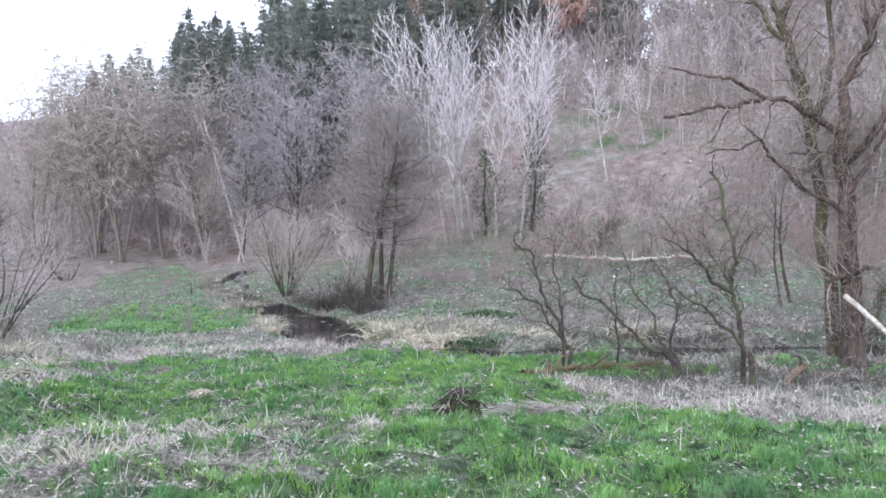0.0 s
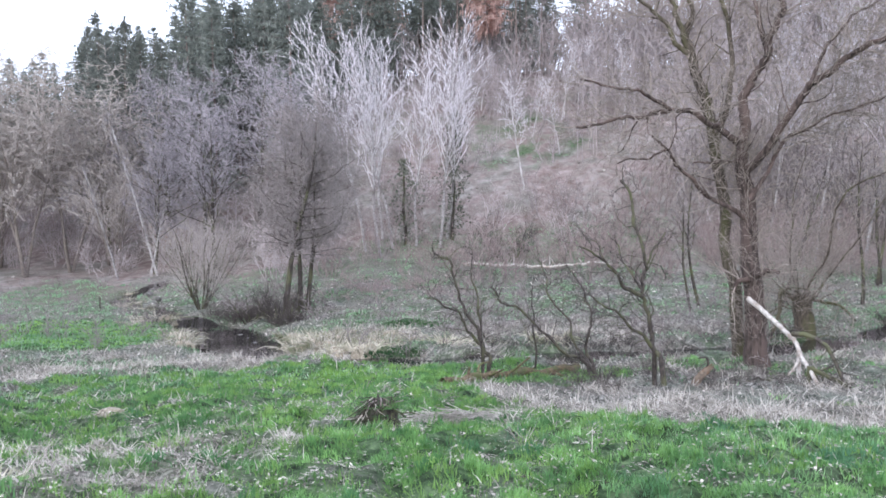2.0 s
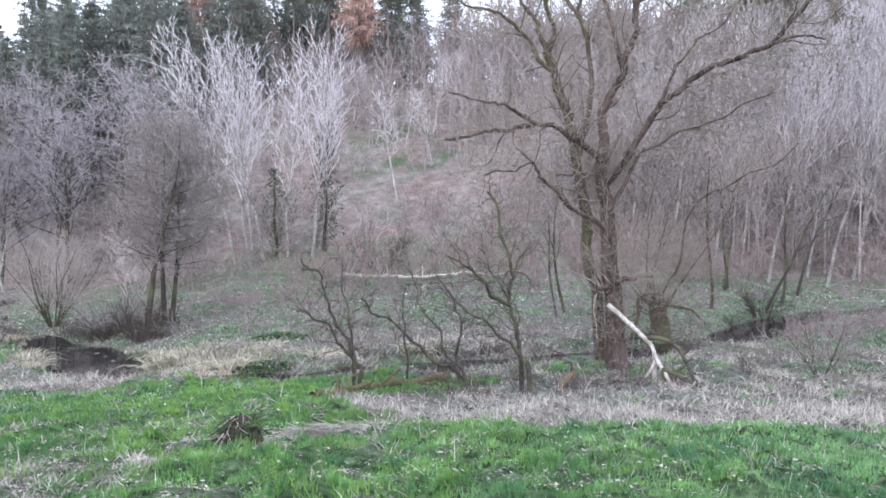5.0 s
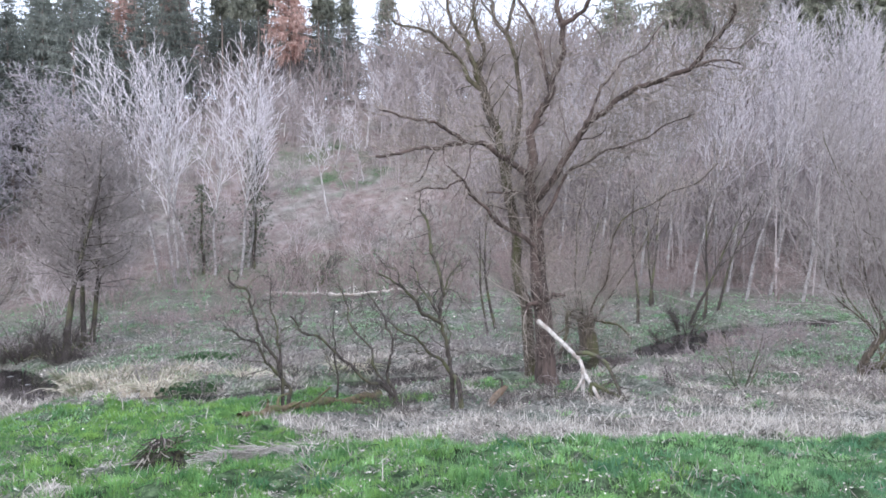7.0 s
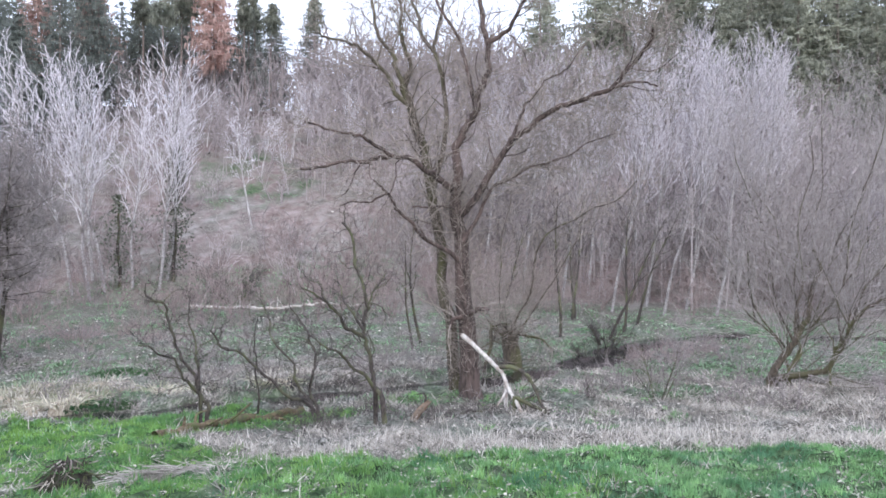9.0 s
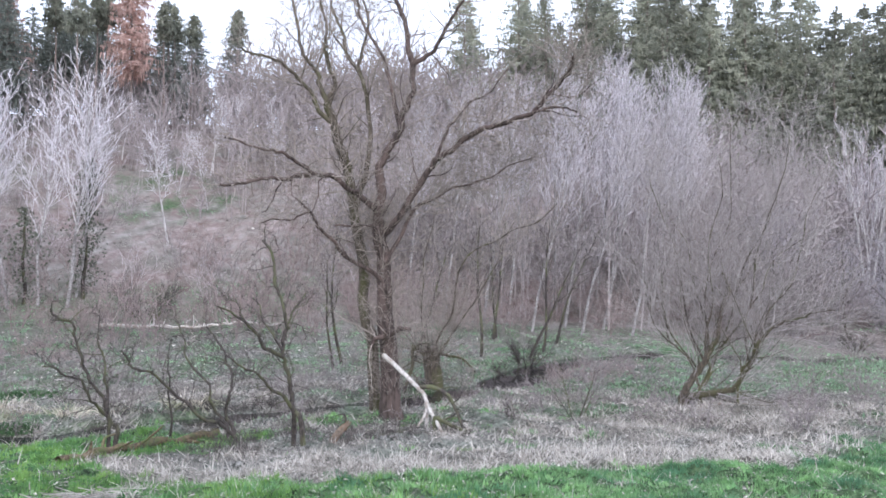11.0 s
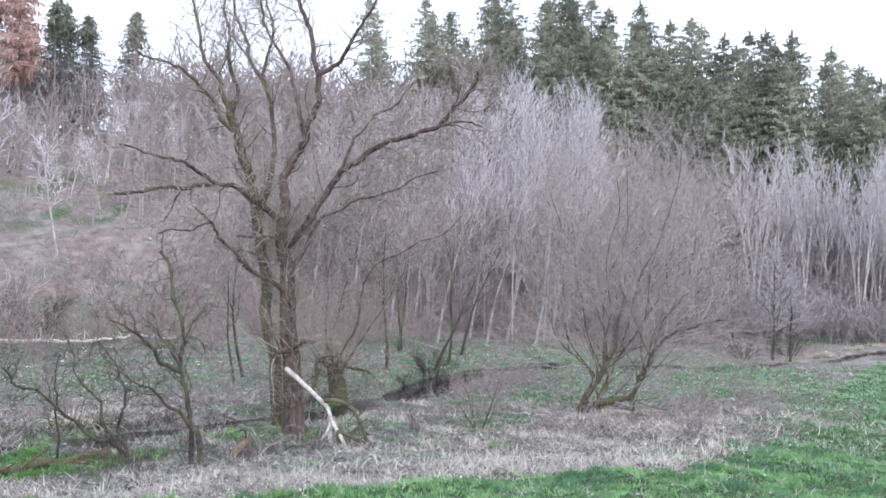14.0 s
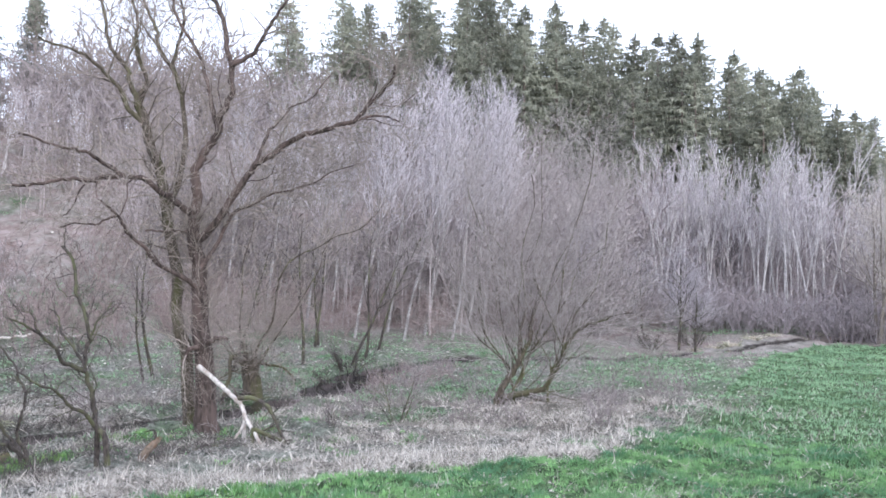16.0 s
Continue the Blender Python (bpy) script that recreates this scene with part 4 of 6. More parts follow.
for s in range(2):
    kind("osier", "brook_willow", OSIER_SPEC, 11.0, 0.15, 140 + s, M_GREYBARK, M_OLIVE, "many-stemmed bare willow with fine buff twigs", "tree", stems=3, spread=0.2, group="willows along the brook")
    kind("weep", "weeping_willow", WEEP_SPEC, 11.0, 0.115, 160 + s, M_GREYBARK, M_OLIVE, "tall bare willow with drooping buff-coloured twigs", "tree", stems=3, spread=0.22, group="willows along the brook")
    kind("bank_alder", "bank_alder", BANK_ALDER_SPEC, 10.0, 0.15, 170 + s, M_DARK, M_BALDER, "bare alder with dark stem and cloudy grey-brown crown", "tree", group="alders at the pool")
    kind("leaner", "leaning_aspen", LEANER_SPEC, 15.0, 0.11, 180 + s, M_GREYPALE, M_ASPEN, "slender leaning aspen with a pale stem and lilac-grey twigs", "tree", group="leaning aspens beyond the brook")
    kind("grove", "pale_grove_tree", GROVE_SPEC, 15.0, 0.105, 150 + s, M_PALE, M_ASPEN, "tall pale aspen with bare upright branches", "tree", stems=2, spread=0.07, group="aspens at the foot of the hill")


def plant(key, spots):
    """Copies of a kind; spots: x, y, height factor, turn and lean to the right in degrees."""
    for k, (x, y, s, turn, lean) in enumerate(spots):
        src = SEEDS[key][k % len(SEEDS[key])]
        m = Matrix.Translation((x, y, float(land(x, y)) - 0.1)) @ Matrix.Rotation(radians(lean), 4, Vector((x, y, 0)).normalized()) @ Matrix.Rotation(radians(turn), 4, "Z") @ Matrix.Scale(s, 4)
        copy = copy_thing(src, m)
        copy.scale = (s, s, s)


def clear_seeds():
    for some in SEEDS.values():
        for ob in some:
            for o in (*ob.children_recursive, ob):
                bpy.data.objects.remove(o)


plant("birch", [(1.2, 53.2, 0.92, 0, -7), (0.2, 53.9, 0.90, 80, -5), (2.1, 54.2, 0.88, 200, -4), (3.7, 53.8, 0.80, 30, 1), (5.3, 53.6, 0.88, 150, 2), (5.9, 54.6, 0.8, 290, 3), (1.4, 55.5, 0.84, 45, -1)])
plant("sapling", [(12.6, 60, 1.15, 10, -12), (15.6, 70.5, 0.75, 0, 2), (19.3, 74.2, 0.85, 90, 0), (19.6, 74.7, 1.0, 60, 3), (17, 66, 0.9, 200, -3), (22, 78, 1.0, 120, 0), (26, 76, 0.9, 240, 2),
                  (9, 72, 0.8, 30, 0), (12, 78, 0.8, 75, -2), (24, 70, 0.8, 300, 3), (29, 72, 1.0, 20, 0), (33, 69, 1.0, 140, 2)])
plant("alder", [(-16.2, 68.1, 1.25, 40, 0), (-10.9, 59, 1.08, 90, 1), (-15, 58.1, 0.9, 300, 3), (-12.5, 64, 1.3, 10, 0),
                (-5.5, 60, 1.15, 250, 0), (-20.5, 66, 1.1, 70, -2), (-8.5, 66, 1.25, 310, 0), (45.3, 25.0, 0.62, 200, 0), (46.6, 24.6, 0.5, 50, 3), (54, 33, 0.6, 80, 0), (50, 36, 0.7, 300, 0)])
plant("bank_alder", [(-3.5, 35.6, 0.93, 0, -1), (-2.9, 36.6, 0.90, 120, 2), (-3.6, 36.6, 0.86, 60, 2), (-2.6, 36.9, 0.84, 300, 3)])
plant("weep", [(-22.9, 63.8, 1.36, 0, 0), (-25.4, 61.5, 1.28, 130, -2), (-28.0, 62.6, 1.26, 60, -3), (-20.8, 66.5, 1.12, 220, 2)])
plant("osier", [(-32, 62, 0.9, 200, 0), (-30, 68, 1.0, 20, 0), (-37, 64, 0.8, 100, 0), (-19.0, 62, 0.7, 310, 0), (61.5, 18.3, 1.0, 40, 0), (66, 15.5, 0.95, 240, 0)])
plant("slim", [(23.2, 29.9, 0.8, 0, 9), (25.7, 32.0, 0.85, 80, 11), (25.9, 36.8, 0.9, 160, 12), (26.5, 37.4, 0.85, 220, 5), (21.5, 31.5, 0.9, 100, 7), (29, 35, 0.9, 40, 10),
               (17.2, 30.5, 0.8, 60, 12), (14.4, 32, 0.8, 180, -3), (13.2, 30.2, 0.6, 33, -14), (36, 33, 0.8, 200, 5)])
plant("leaner", [(32.2, 36.4, 0.92, 0, 10), (35.2, 37.8, 0.96, 80, 9), (35.3, 35.3, 0.92, 160, 11), (33.5, 39.5, 0.98, 220, 9), (30.2, 38.8, 0.9, 30, 8), (38.2, 36.8, 0.92, 120, 8), (37.2, 39.4, 0.98, 290, 6), (28.4, 41.5, 0.92, 330, 9),
                 (40.5, 37.5, 0.98, 70, 4), (31.5, 43, 0.95, 250, 7), (34.8, 42.5, 1.0, 190, 6), (27, 44, 0.9, 20, 5), (38.5, 42, 1.0, 310, 4), (42.5, 40.5, 1.05, 140, 3), (24.5, 45, 0.85, 100, 4), (41.5, 44, 1.05, 60, 2),
                 (44.5, 38.5, 0.95, 210, 2), (47, 41, 0.95, 350, 1), (36.4, 45.5, 1.0, 15, 4), (30, 46.5, 0.9, 275, 5)])
# two bands of aspens stand side by side at the wood's foot
A_RNG = np.random.default_rng(31)
for az0, az1, many_of, high in ((59.5, 65.2, 14, 1.0), (65.9, 70.4, 13, 0.98), (71.2, 76.0, 6, 0.86)):
    for k in range(many_of):
        a, d = math.radians(az0 + (az1 - az0) * (k + A_RNG.uniform(0.1, 0.9)) / many_of), A_RNG.uniform(70, 77)
        plant("grove", [(d * math.sin(a), d * math.cos(a), high * A_RNG.uniform(0.80, 1.02), A_RNG.uniform(0, 360), A_RNG.normal(1.0, 1.5))])


def bare_pole(x, y, top, radius, seed):
    """A thin leaning birch pole with few shoots; top: offset of its tip from the foot."""
    limbs = {"trunk": [(0, 0, 0), (top[0] * 0.30, top[1] * 0.30, top[2] * 0.33), (top[0] * 0.68, top[1] * 0.68, top[2] * 0.68), top]}
    spec = [level_spec(1, 0, 0, kids=1.6, angle=35, size=1.3, thin=0.4, crown=0.3, least=0.016), level_spec(4, 0.12, 0.1, kids=4, angle=36, size=0.5, thin=0.6, least=0.012), level_spec(2, 0.12, 0.06)]
    limbed_tree("birch_pole", (x, y), limbs, dict(trunk=(radius, 0.035)), spec, M_GREYPALE, M_ASPEN, "thin leaning pale birch pole with few twigs", "tree", seed)


bare_pole(-14.6, 57.1, (-3.1, -0.9, 12.3), 0.085, 171)
bare_pole(-17.4, 57.4, (-2.0, -0.6, 7.9), 0.075, 172)
bare_pole(-15.0, 57.0, (0.9, 0.2, 4.6), 0.085, 173)


# spruces
def make_spruce(seed, height, needles, label, bare=0.10, full=1.0, name="spruce", girth=0.165, blunt=2.5):
    rng = np.random.default_rng(seed)
    owner = thing(name, Matrix.Translation((0, -40, 0)), label, "tree", "spruces on the hilltop" if full == 1.0 else "")
    zs = np.linspace(0, height, 9)
    trunk = np.column_stack([np.cumsum(rng.normal(0, 0.03, 9)), np.cumsum(rng.normal(0, 0.03, 9)), zs])
    part("trunk", tube_mesh("trunk", [(trunk, np.linspace(height * 0.011, 0.02, 9))], M_SPRTRUNK, 7), owner)
    tri, lines = [], []
    n = int(210 * full)
    u = bare + (0.985 - bare) * np.sort(rng.uniform(0, 1, n)) ** 0.92
    lobes = rng.uniform(0, 6.283, 4)
    for k in range(n):
        z = u[k] * height
        a = k * 2.4 + rng.normal(0, 0.3)
        top = 1 - u[k]
        # full below, blunt above, with gaps and lobes
        ln = height * (0.012 + girth * min(1.0, top * blunt) ** 0.8) * rng.uniform(0.62, 1.12) * min(1.0, 0.6 + (u[k] - bare) * 4)
        ln *= 1 + 0.16 * math.sin(2 * a + lobes[0] + 9 * u[k]) + 0.10 * math.sin(23 * u[k] + lobes[1])
        foot = np.array([np.interp(z, zs, trunk[:, 0]), np.interp(z, zs, trunk[:, 1]), z])
        out = np.array([math.cos(a), math.sin(a), 0])
        side = np.array([-out[1], out[0], 0])
        droop = ln * (0.18 + 0.42 * top) * rng.uniform(0.7, 1.3)

        def along(v):
            return foot + out * ln * v + np.array([0, 0, 1]) * (0.3 * ln * (1 - top) * v - droop * v ** 1.3 + 0.35 * droop * v ** 4)
        if k % 6 == 0:
            lines.append((np.array([along(v) for v in (0, 0.45, 0.95)]), np.array([0.035, 0.022, 0.008])))
        for q in range(22):
            v = rng.uniform(0.12, 1.0)
            c = along(v)
            w = ln * 0.30 * (1.15 - v) + 0.16
            if q % 2:
                # sprays that hang from the bough
                tip = c + np.array([0, 0, -1]) * rng.uniform(0.3, 0.95) * (0.45 + top) + out * rng.uniform(-0.1, 0.2) + side * rng.normal(0, 0.14)
            else:
                tip = c + side * (1 if q % 4 else -1) * w * rng.uniform(0.5, 1.2) + out * 0.4 * w + np.array([0, 0, rng.uniform(-0.35, 0.05) * w])
            d = unit(np.cross(tip - c, rng.normal(0, 1, 3))) * rng.uniform(0.06, 0.15) * (0.6 + 0.6 * top)
            tri += [(c + d, tip, c - d)]
    for q in range(40):
        c = trunk[-1] - np.array([0, 0, rng.uniform(-0.2, 1.3)])
        tip = c + np.array([rng.normal(0, 0.16), rng.normal(0, 0.16), rng.uniform(0.05, 0.4)])
        d = rng.normal(0, 0.05, 3)
        tri += [(c + d, tip, c - d)]
    tagged(part("bough_frame", tube_mesh("bough_frame", lines, M_SPRTRUNK, 3), owner), kind="stuff")
    v = np.array(tri).reshape(-1, 3)
    tagged(part("crown", mesh_of("crown", v, np.arange(len(v)).reshape(-1, 3), needles), owner), kind="stuff")
    return owner


SEEDS["spruce"] = [make_spruce(200 + k, 20.0, M_SPRUCEW, "tall dark blue-green spruce on the wooded hilltop", bare=b, girth=g) for k, (b, g) in enumerate(((0.06, 0.175), (0.16, 0.19), (0.24, 0.165), (0.10, 0.205)))]
SEEDS["east_spruce"] = [make_spruce(210 + k, 20.0, M_SPRUCE, "tall olive-green spruce with drooping boughs on the hilltop", bare=b, girth=g, blunt=3.0) for k, (b, g) in enumerate(((0.10, 0.17), (0.18, 0.19), (0.14, 0.155)))]
SPRUCES = [(-38, 90, 12.9), (-36, 94, 12.3), (-30, 93, 15.7), (-28, 96, 13.3), (-26, 96, 12.3), (-19, 90, 16.1), (-16, 89, 16.2), (-15, 98, 14.4), (-11, 91, 17.4), (-8, 90, 16.3),
           (-5, 100, 14), (-1, 94, 15), (3, 98, 14), (7, 93, 15), (10, 95, 14), (18, 88, 14), (22, 93, 11), (23, 96, 13.6), (26, 91, 13.5)]
SPRUCES_EAST = [(48, 74, 18.5), (53, 71, 19.5), (55, 68, 18.6), (57, 64, 21.4), (62, 66, 20.8), (63, 61, 21.9), (65, 60, 24.5), (71, 62, 22.8), (71, 59, 22.5), (76, 58, 24.5), (77, 55, 23.4), (80, 54, 24.5),
                (80, 51, 22.9), (85, 50, 23.8), (88, 49, 24.5), (88, 46, 24.4), (92, 43, 23.1), (90, 39, 21.7), (95, 39, 20.0), (95, 37, 22.1), (95, 35, 20.4), (94, 32, 18.4), (100, 32, 17.4), (99, 30, 16.8), (102, 28, 16.0)]
WOOD = np.random.default_rng(77)
plant("spruce", [(x, y, h / 20, WOOD.uniform(0, 360), WOOD.normal(0, 0.8)) for x, y, h in SPRUCES])
plant("east_spruce", [(x, y, h / 20, WOOD.uniform(0, 360), WOOD.normal(0, 0.8)) for x, y, h in SPRUCES_EAST])


def same_top(x, y, h, f, less):
    """A spruce nearer by the factor f whose top shows as high against the sky, but for a share."""
    top = 1.6 + (float(land(x, y)) + h - 1.6) * f * less
    return (x * f, y * f, max(top - float(land(x * f, y * f)), 8.0) / 20, WOOD.uniform(0, 360), WOOD.normal(0, 0.8))


# the rows in front of and behind them
plant("spruce", [same_top(x, y, h, WOOD.uniform(0.80, 0.88), WOOD.uniform(0.92, 1.02)) for x, y, h in SPRUCES[2:13]])
plant("spruce", [same_top(x + 2.5, y, h, WOOD.uniform(0.86, 0.94), WOOD.uniform(0.90, 1.03)) for x, y, h in SPRUCES[4:12]])
plant("spruce", [same_top(x + dx, y + WOOD.uniform(-2, 3), h, WOOD.uniform(0.93, 1.0), WOOD.uniform(0.82, 0.97)) for x, y, h in SPRUCES[:6] for dx in (-1.8, 1.6)])
plant("spruce", [same_top(x, y, h, 1.0, WOOD.uniform(0.9, 0.97)) for x, y, h in ((1, 99, 14), (5, 97, 14), (8.5, 99, 14), (20, 95, 12))])
plant("east_spruce", [same_top(x + WOOD.uniform(-2, 2), y, h, WOOD.uniform(0.92, 0.97), WOOD.uniform(0.82, 0.95)) for x, y, h in SPRUCES_EAST[5:]])
plant("spruce", [same_top(x + WOOD.uniform(-2.5, 2.5), y, h, WOOD.uniform(1.03, 1.12), WOOD.uniform(0.84, 0.97)) for x, y, h in SPRUCES[:15] for k in range(2)])
plant("spruce", [same_top(x + WOOD.uniform(-2, 2), y, h, WOOD.uniform(0.82, 0.90), WOOD.uniform(0.62, 0.78)) for x, y, h in SPRUCES[3:12]])
plant("east_spruce", [same_top(x + WOOD.uniform(-2, 2), y, h, WOOD.uniform(1.02, 1.09), WOOD.uniform(0.86, 0.98)) for x, y, h in SPRUCES_EAST for k in range(2)])
SEEDS["dead_spruce"] = [make_spruce(220 + k, 16.0, M_DEADSPR, "dying spruce with rust-brown needles above a bare pale trunk", bare=b, full=0.9, name="dead_spruce") for k, b in enumerate((0.34, 0.3))]
plant("dead_spruce", [(13.9, 84.9, 1.12, 0, -1), (-3.0, 88, 1.0, 40, 0), (2.4, 88.5, 0.95, 90, 0)])
plant("spruce", [(x, y, h / 20, WOOD.uniform(0, 360), 0) for x, y, h in ((9, 99, 13), (11.5, 98, 14), (13.5, 101, 13.5), (15.2, 97, 14), (17, 101, 13), (19.5, 99, 13), (16.2, 93, 10), (10.5, 92, 9), (21, 97, 11))])
# bare poles at the wood's edge
SEEDS["pole"] = [make_spruce(230 + k, 15.0, M_SPRUCE, "tall spruce with a long bare pale trunk at the wood's edge", bare=0.72, full=0.5, name="bare_spruce") for k in range(2)]
plant("pole", [(8.6, 84, 1.0, 0, 0), (10.4, 86, 0.95, 70, 1), (12.0, 88, 1.0, 130, 0), (17.2, 85, 0.95, 200, -1), (18.6, 87, 0.9, 20, 0), (20.5, 88, 0.85, 250, 1), (6.8, 87, 0.95, 310, 0), (25.5, 88, 0.95, 100, 1)])


# ---- undergrowth, grass and litter ----
def many(shapes, spots, rng):
    """One array of points and two of faces from copies of a few shapes; spots: x, y, z, scale, turn, squash."""
    vs, qs, ts, at = [], [], [], 0
    for k, (x, y, z, s, turn, squash) in enumerate(spots):
        v, (q, t) = shapes[k % len(shapes)]
        c, n = math.cos(turn), math.sin(turn)
        w = np.column_stack([(v[:, 0] * c - v[:, 1] * n) * s + x, (v[:, 0] * n + v[:, 1] * c) * s + y, v[:, 2] * s * squash + z])
        vs.append(w)
        qs.append(q + at)
        ts.append(t + at)
        at += len(w)
    return np.concatenate(vs), [np.concatenate(qs), np.concatenate(ts)]


def bush_shape(seed, stems, spread, spec, radius=0.02):
    """A bush one metre high, as points and faces."""
    rng = np.random.default_rng(seed)
    out = {}
    for k in range(stems):
        a = rng.uniform(0, 6.283)
        w = spread * rng.uniform(0.3, 1.2)
        grow(rng, (0.12 * math.cos(a), 0.12 * math.sin(a), -0.03), (w * math.cos(a), w * math.sin(a), 1), rng.uniform(0.7, 1.05), radius * rng.uniform(0.6, 1), spec, 0, out)
    return tubes([x for k in out for x in out[k]], 3)


BUSH_SPEC = [level_spec(2, 0.14, 0.03, kids=5, first=0.15, angle=42, size=0.45, thin=0.6, taper=0.6, least=0.0055),
             level_spec(1, 0.14, 0.05, kids=2.4, first=0.2, angle=42, size=0.65, thin=0.8, least=0.005),
             level_spec(1, 0.15, 0.05)]
LOW_SPEC = [level_spec(3, 0.2, -0.02, kids=6, first=0.1, angle=48, size=0.5, thin=0.6, taper=0.6, least=0.007),
            level_spec(1, 0.2, 0.0)]
STEM_SPEC = [level_spec(5, 0.04, 0.02, kids=8, first=0.35, angle=34, size=0.28, thin=0.55, taper=0.7, least=0.0032),
             level_spec(2, 0.10, 0.08, kids=3, first=0.2, angle=36, size=0.55, thin=0.75, least=0.0026),
             level_spec(1, 0.12, 0.06)]
BUSHES = [bush_shape(300 + k, 7, 0.45, BUSH_SPEC, 0.009) for k in range(5)]
LOW = [bush_shape(320 + k, 6, 0.6, LOW_SPEC, 0.012) for k in range(5)]
STEMS = [bush_shape(310 + k, 2, 0.10, STEM_SPEC, 0.0075) for k in range(5)]


def polar_spots(rng, n, az0, az1, d0, d1, low, high, squash=(0.8, 1.2), keep=None, from_toe=True, power=1.0):
    out = []
    while len(out) < n:
        az = rng.uniform(az0, az1)
        d = d0 + (d1 - d0) * rng.uniform() ** power
        r = d + (float(toe(az)) if from_toe else 0)
        x, y = r * math.sin(math.radians(az)), r * math.cos(math.radians(az))
        if keep is not None and rng.uniform() > keep(x, y, az, r):
            continue
        out.append((x, y, float(land(x, y)) - 0.05, rng.uniform(low, high), rng.uniform(0, 6.28), rng.uniform(*squash)))
    return out


def dry(x, y, az, r):
    g, w = brook_gap(x, y)
    return 1.0 if g > w + 0.3 else 0.0


def clearing(x, y, az, r):
    """The open, grassy part of the slope."""
    return 0.25 if (7 < az < 15 and 58 < r < 76) else 1.0


P_RNG = np.random.default_rng(55)
v, q = many(BUSHES, polar_spots(P_RNG, 170, -33, 80, 0, 42, 2.2, 4.6, keep=clearing), P_RNG)
tagged(new("pale_thicket", mesh_of("pale_thicket", v, q, M_PBRUSH)), "pale pinkish-grey leafless thicket on the hillside", "thicket", kind="stuff")
v, q = many(BUSHES, polar_spots(P_RNG, 130, -33, 80, 0, 42, 2.2, 4.6, keep=clearing) + polar_spots(P_RNG, 90, 6, 60, 34, 46, 4, 7), P_RNG)
tagged(new("hillside_thicket", mesh_of("hillside_thicket", v, q, M_BRUSH)), "grey-brown leafless thicket covering the hillside", "thicket", kind="stuff")
v, q = many(BUSHES, polar_spots(P_RNG, 100, -12, 78, -7, 4, 1.5, 3.2) + polar_spots(P_RNG, 55, 6, 44, -6, 8, 1.2, 4.0) + polar_spots(P_RNG, 50, 48, 80, -9, 3, 2.2, 4.2), P_RNG)
tagged(new("foot_of_hill_brush", mesh_of("foot_of_hill_brush", v, q, M_RBRUSH)), "reddish-brown leafless brush along the foot of the hill", "thicket", kind="stuff")
v, q = many(STEMS, polar_spots(P_RNG, 55, 16, 30, 6, 38, 5, 9, keep=clearing) + polar_spots(P_RNG, 100, 30, 58, -4, 38, 6, 11) + polar_spots(P_RNG, 60, 50, 78, 0, 30, 6, 11) + polar_spots(P_RNG, 60, -20, 15, 14, 38, 4, 8, keep=clearing) + polar_spots(P_RNG, 60, 8, 60, 32, 46, 6, 10), P_RNG)
tagged(new("hillside_saplings", mesh_of("hillside_saplings", v, q, M_PBRUSH)), "pale thin leafless saplings crowding the hillside", "thicket", kind="stuff")
v, q = many(LOW, polar_spots(P_RNG, 220, -8, 62, 22, 50, 0.5, 1.4, keep=dry, from_toe=False) + polar_spots(P_RNG, 90, -33, -14, 30, 62, 0.6, 1.5, keep=dry, from_toe=False), P_RNG)
tagged(new("valley_undergrowth", mesh_of("valley_undergrowth", v, q, M_BRUSH)), "low grey leafless undergrowth on the valley floor", "undergrowth", kind="stuff")

v, q = many(BUSHES, polar_spots(P_RNG, 60, 6, 62, 20, 46, 5, 9) + polar_spots(P_RNG, 120, 16, 42, 33, 46, 6.5, 10.5) + polar_spots(P_RNG, 30, -30, 6, 24, 40, 4, 7) + polar_spots(P_RNG, 60, -42, -22, -4, 36, 4, 8), P_RNG)
tagged(new("crest_wood", mesh_of("crest_wood", v, q, M_PBRUSH)), "pinkish leafless young wood along the hill's crest", "wood", kind="stuff")

v, q = many(BUSHES, polar_spots(P_RNG, 130, 53, 80, 64, 69.5, 1.8, 4.2, from_toe=False) + polar_spots(P_RNG, 60, 50, 82, -4, 3, 2.0, 4.4) + polar_spots(P_RNG, 90, 54, 82, 0, 9, 4.0, 7.5), P_RNG)
tagged(new("field_edge_brush", mesh_of("field_edge_brush", v, q, M_PURPLE)), "dense purple-grey leafless brush where the field meets the wood", "thicket", kind="stuff")


v, q = many(BUSHES, polar_spots(P_RNG, 60, 24, 58, 53, 60, 3.5, 7.5, from_toe=False), P_RNG)
tagged(new("brook_thicket", mesh_of("brook_thicket", v, q, M_BRUSH)), "hazy grey-brown leafless thicket where the valley floor ends", "thicket", kind="stuff")
v, q = many(BUSHES, polar_spots(P_RNG, 75, -30, -3, -9, 8, 2.0, 4.6), P_RNG)
tagged(new("willow_thicket", mesh_of("willow_thicket", v, q, M_PBRUSH)), "pale leafless brush behind the brook's willows and alders", "thicket", kind="stuff")
v, q = many(STEMS + BUSHES[:2], polar_spots(P_RNG, 170, 53, 80, 1, 14, 6.5, 10.5) + polar_spots(P_RNG, 70, 40, 58, 2, 26, 7, 11) + polar_spots(P_RNG, 170, 57, 80, 73, 80, 3.5, 7.5, from_toe=False), P_RNG)
tagged(new("foot_wood", mesh_of("foot_wood", v, q, M_PBRUSH)), "pale pinkish-grey young wood below the spruces", "wood", kind="stuff")


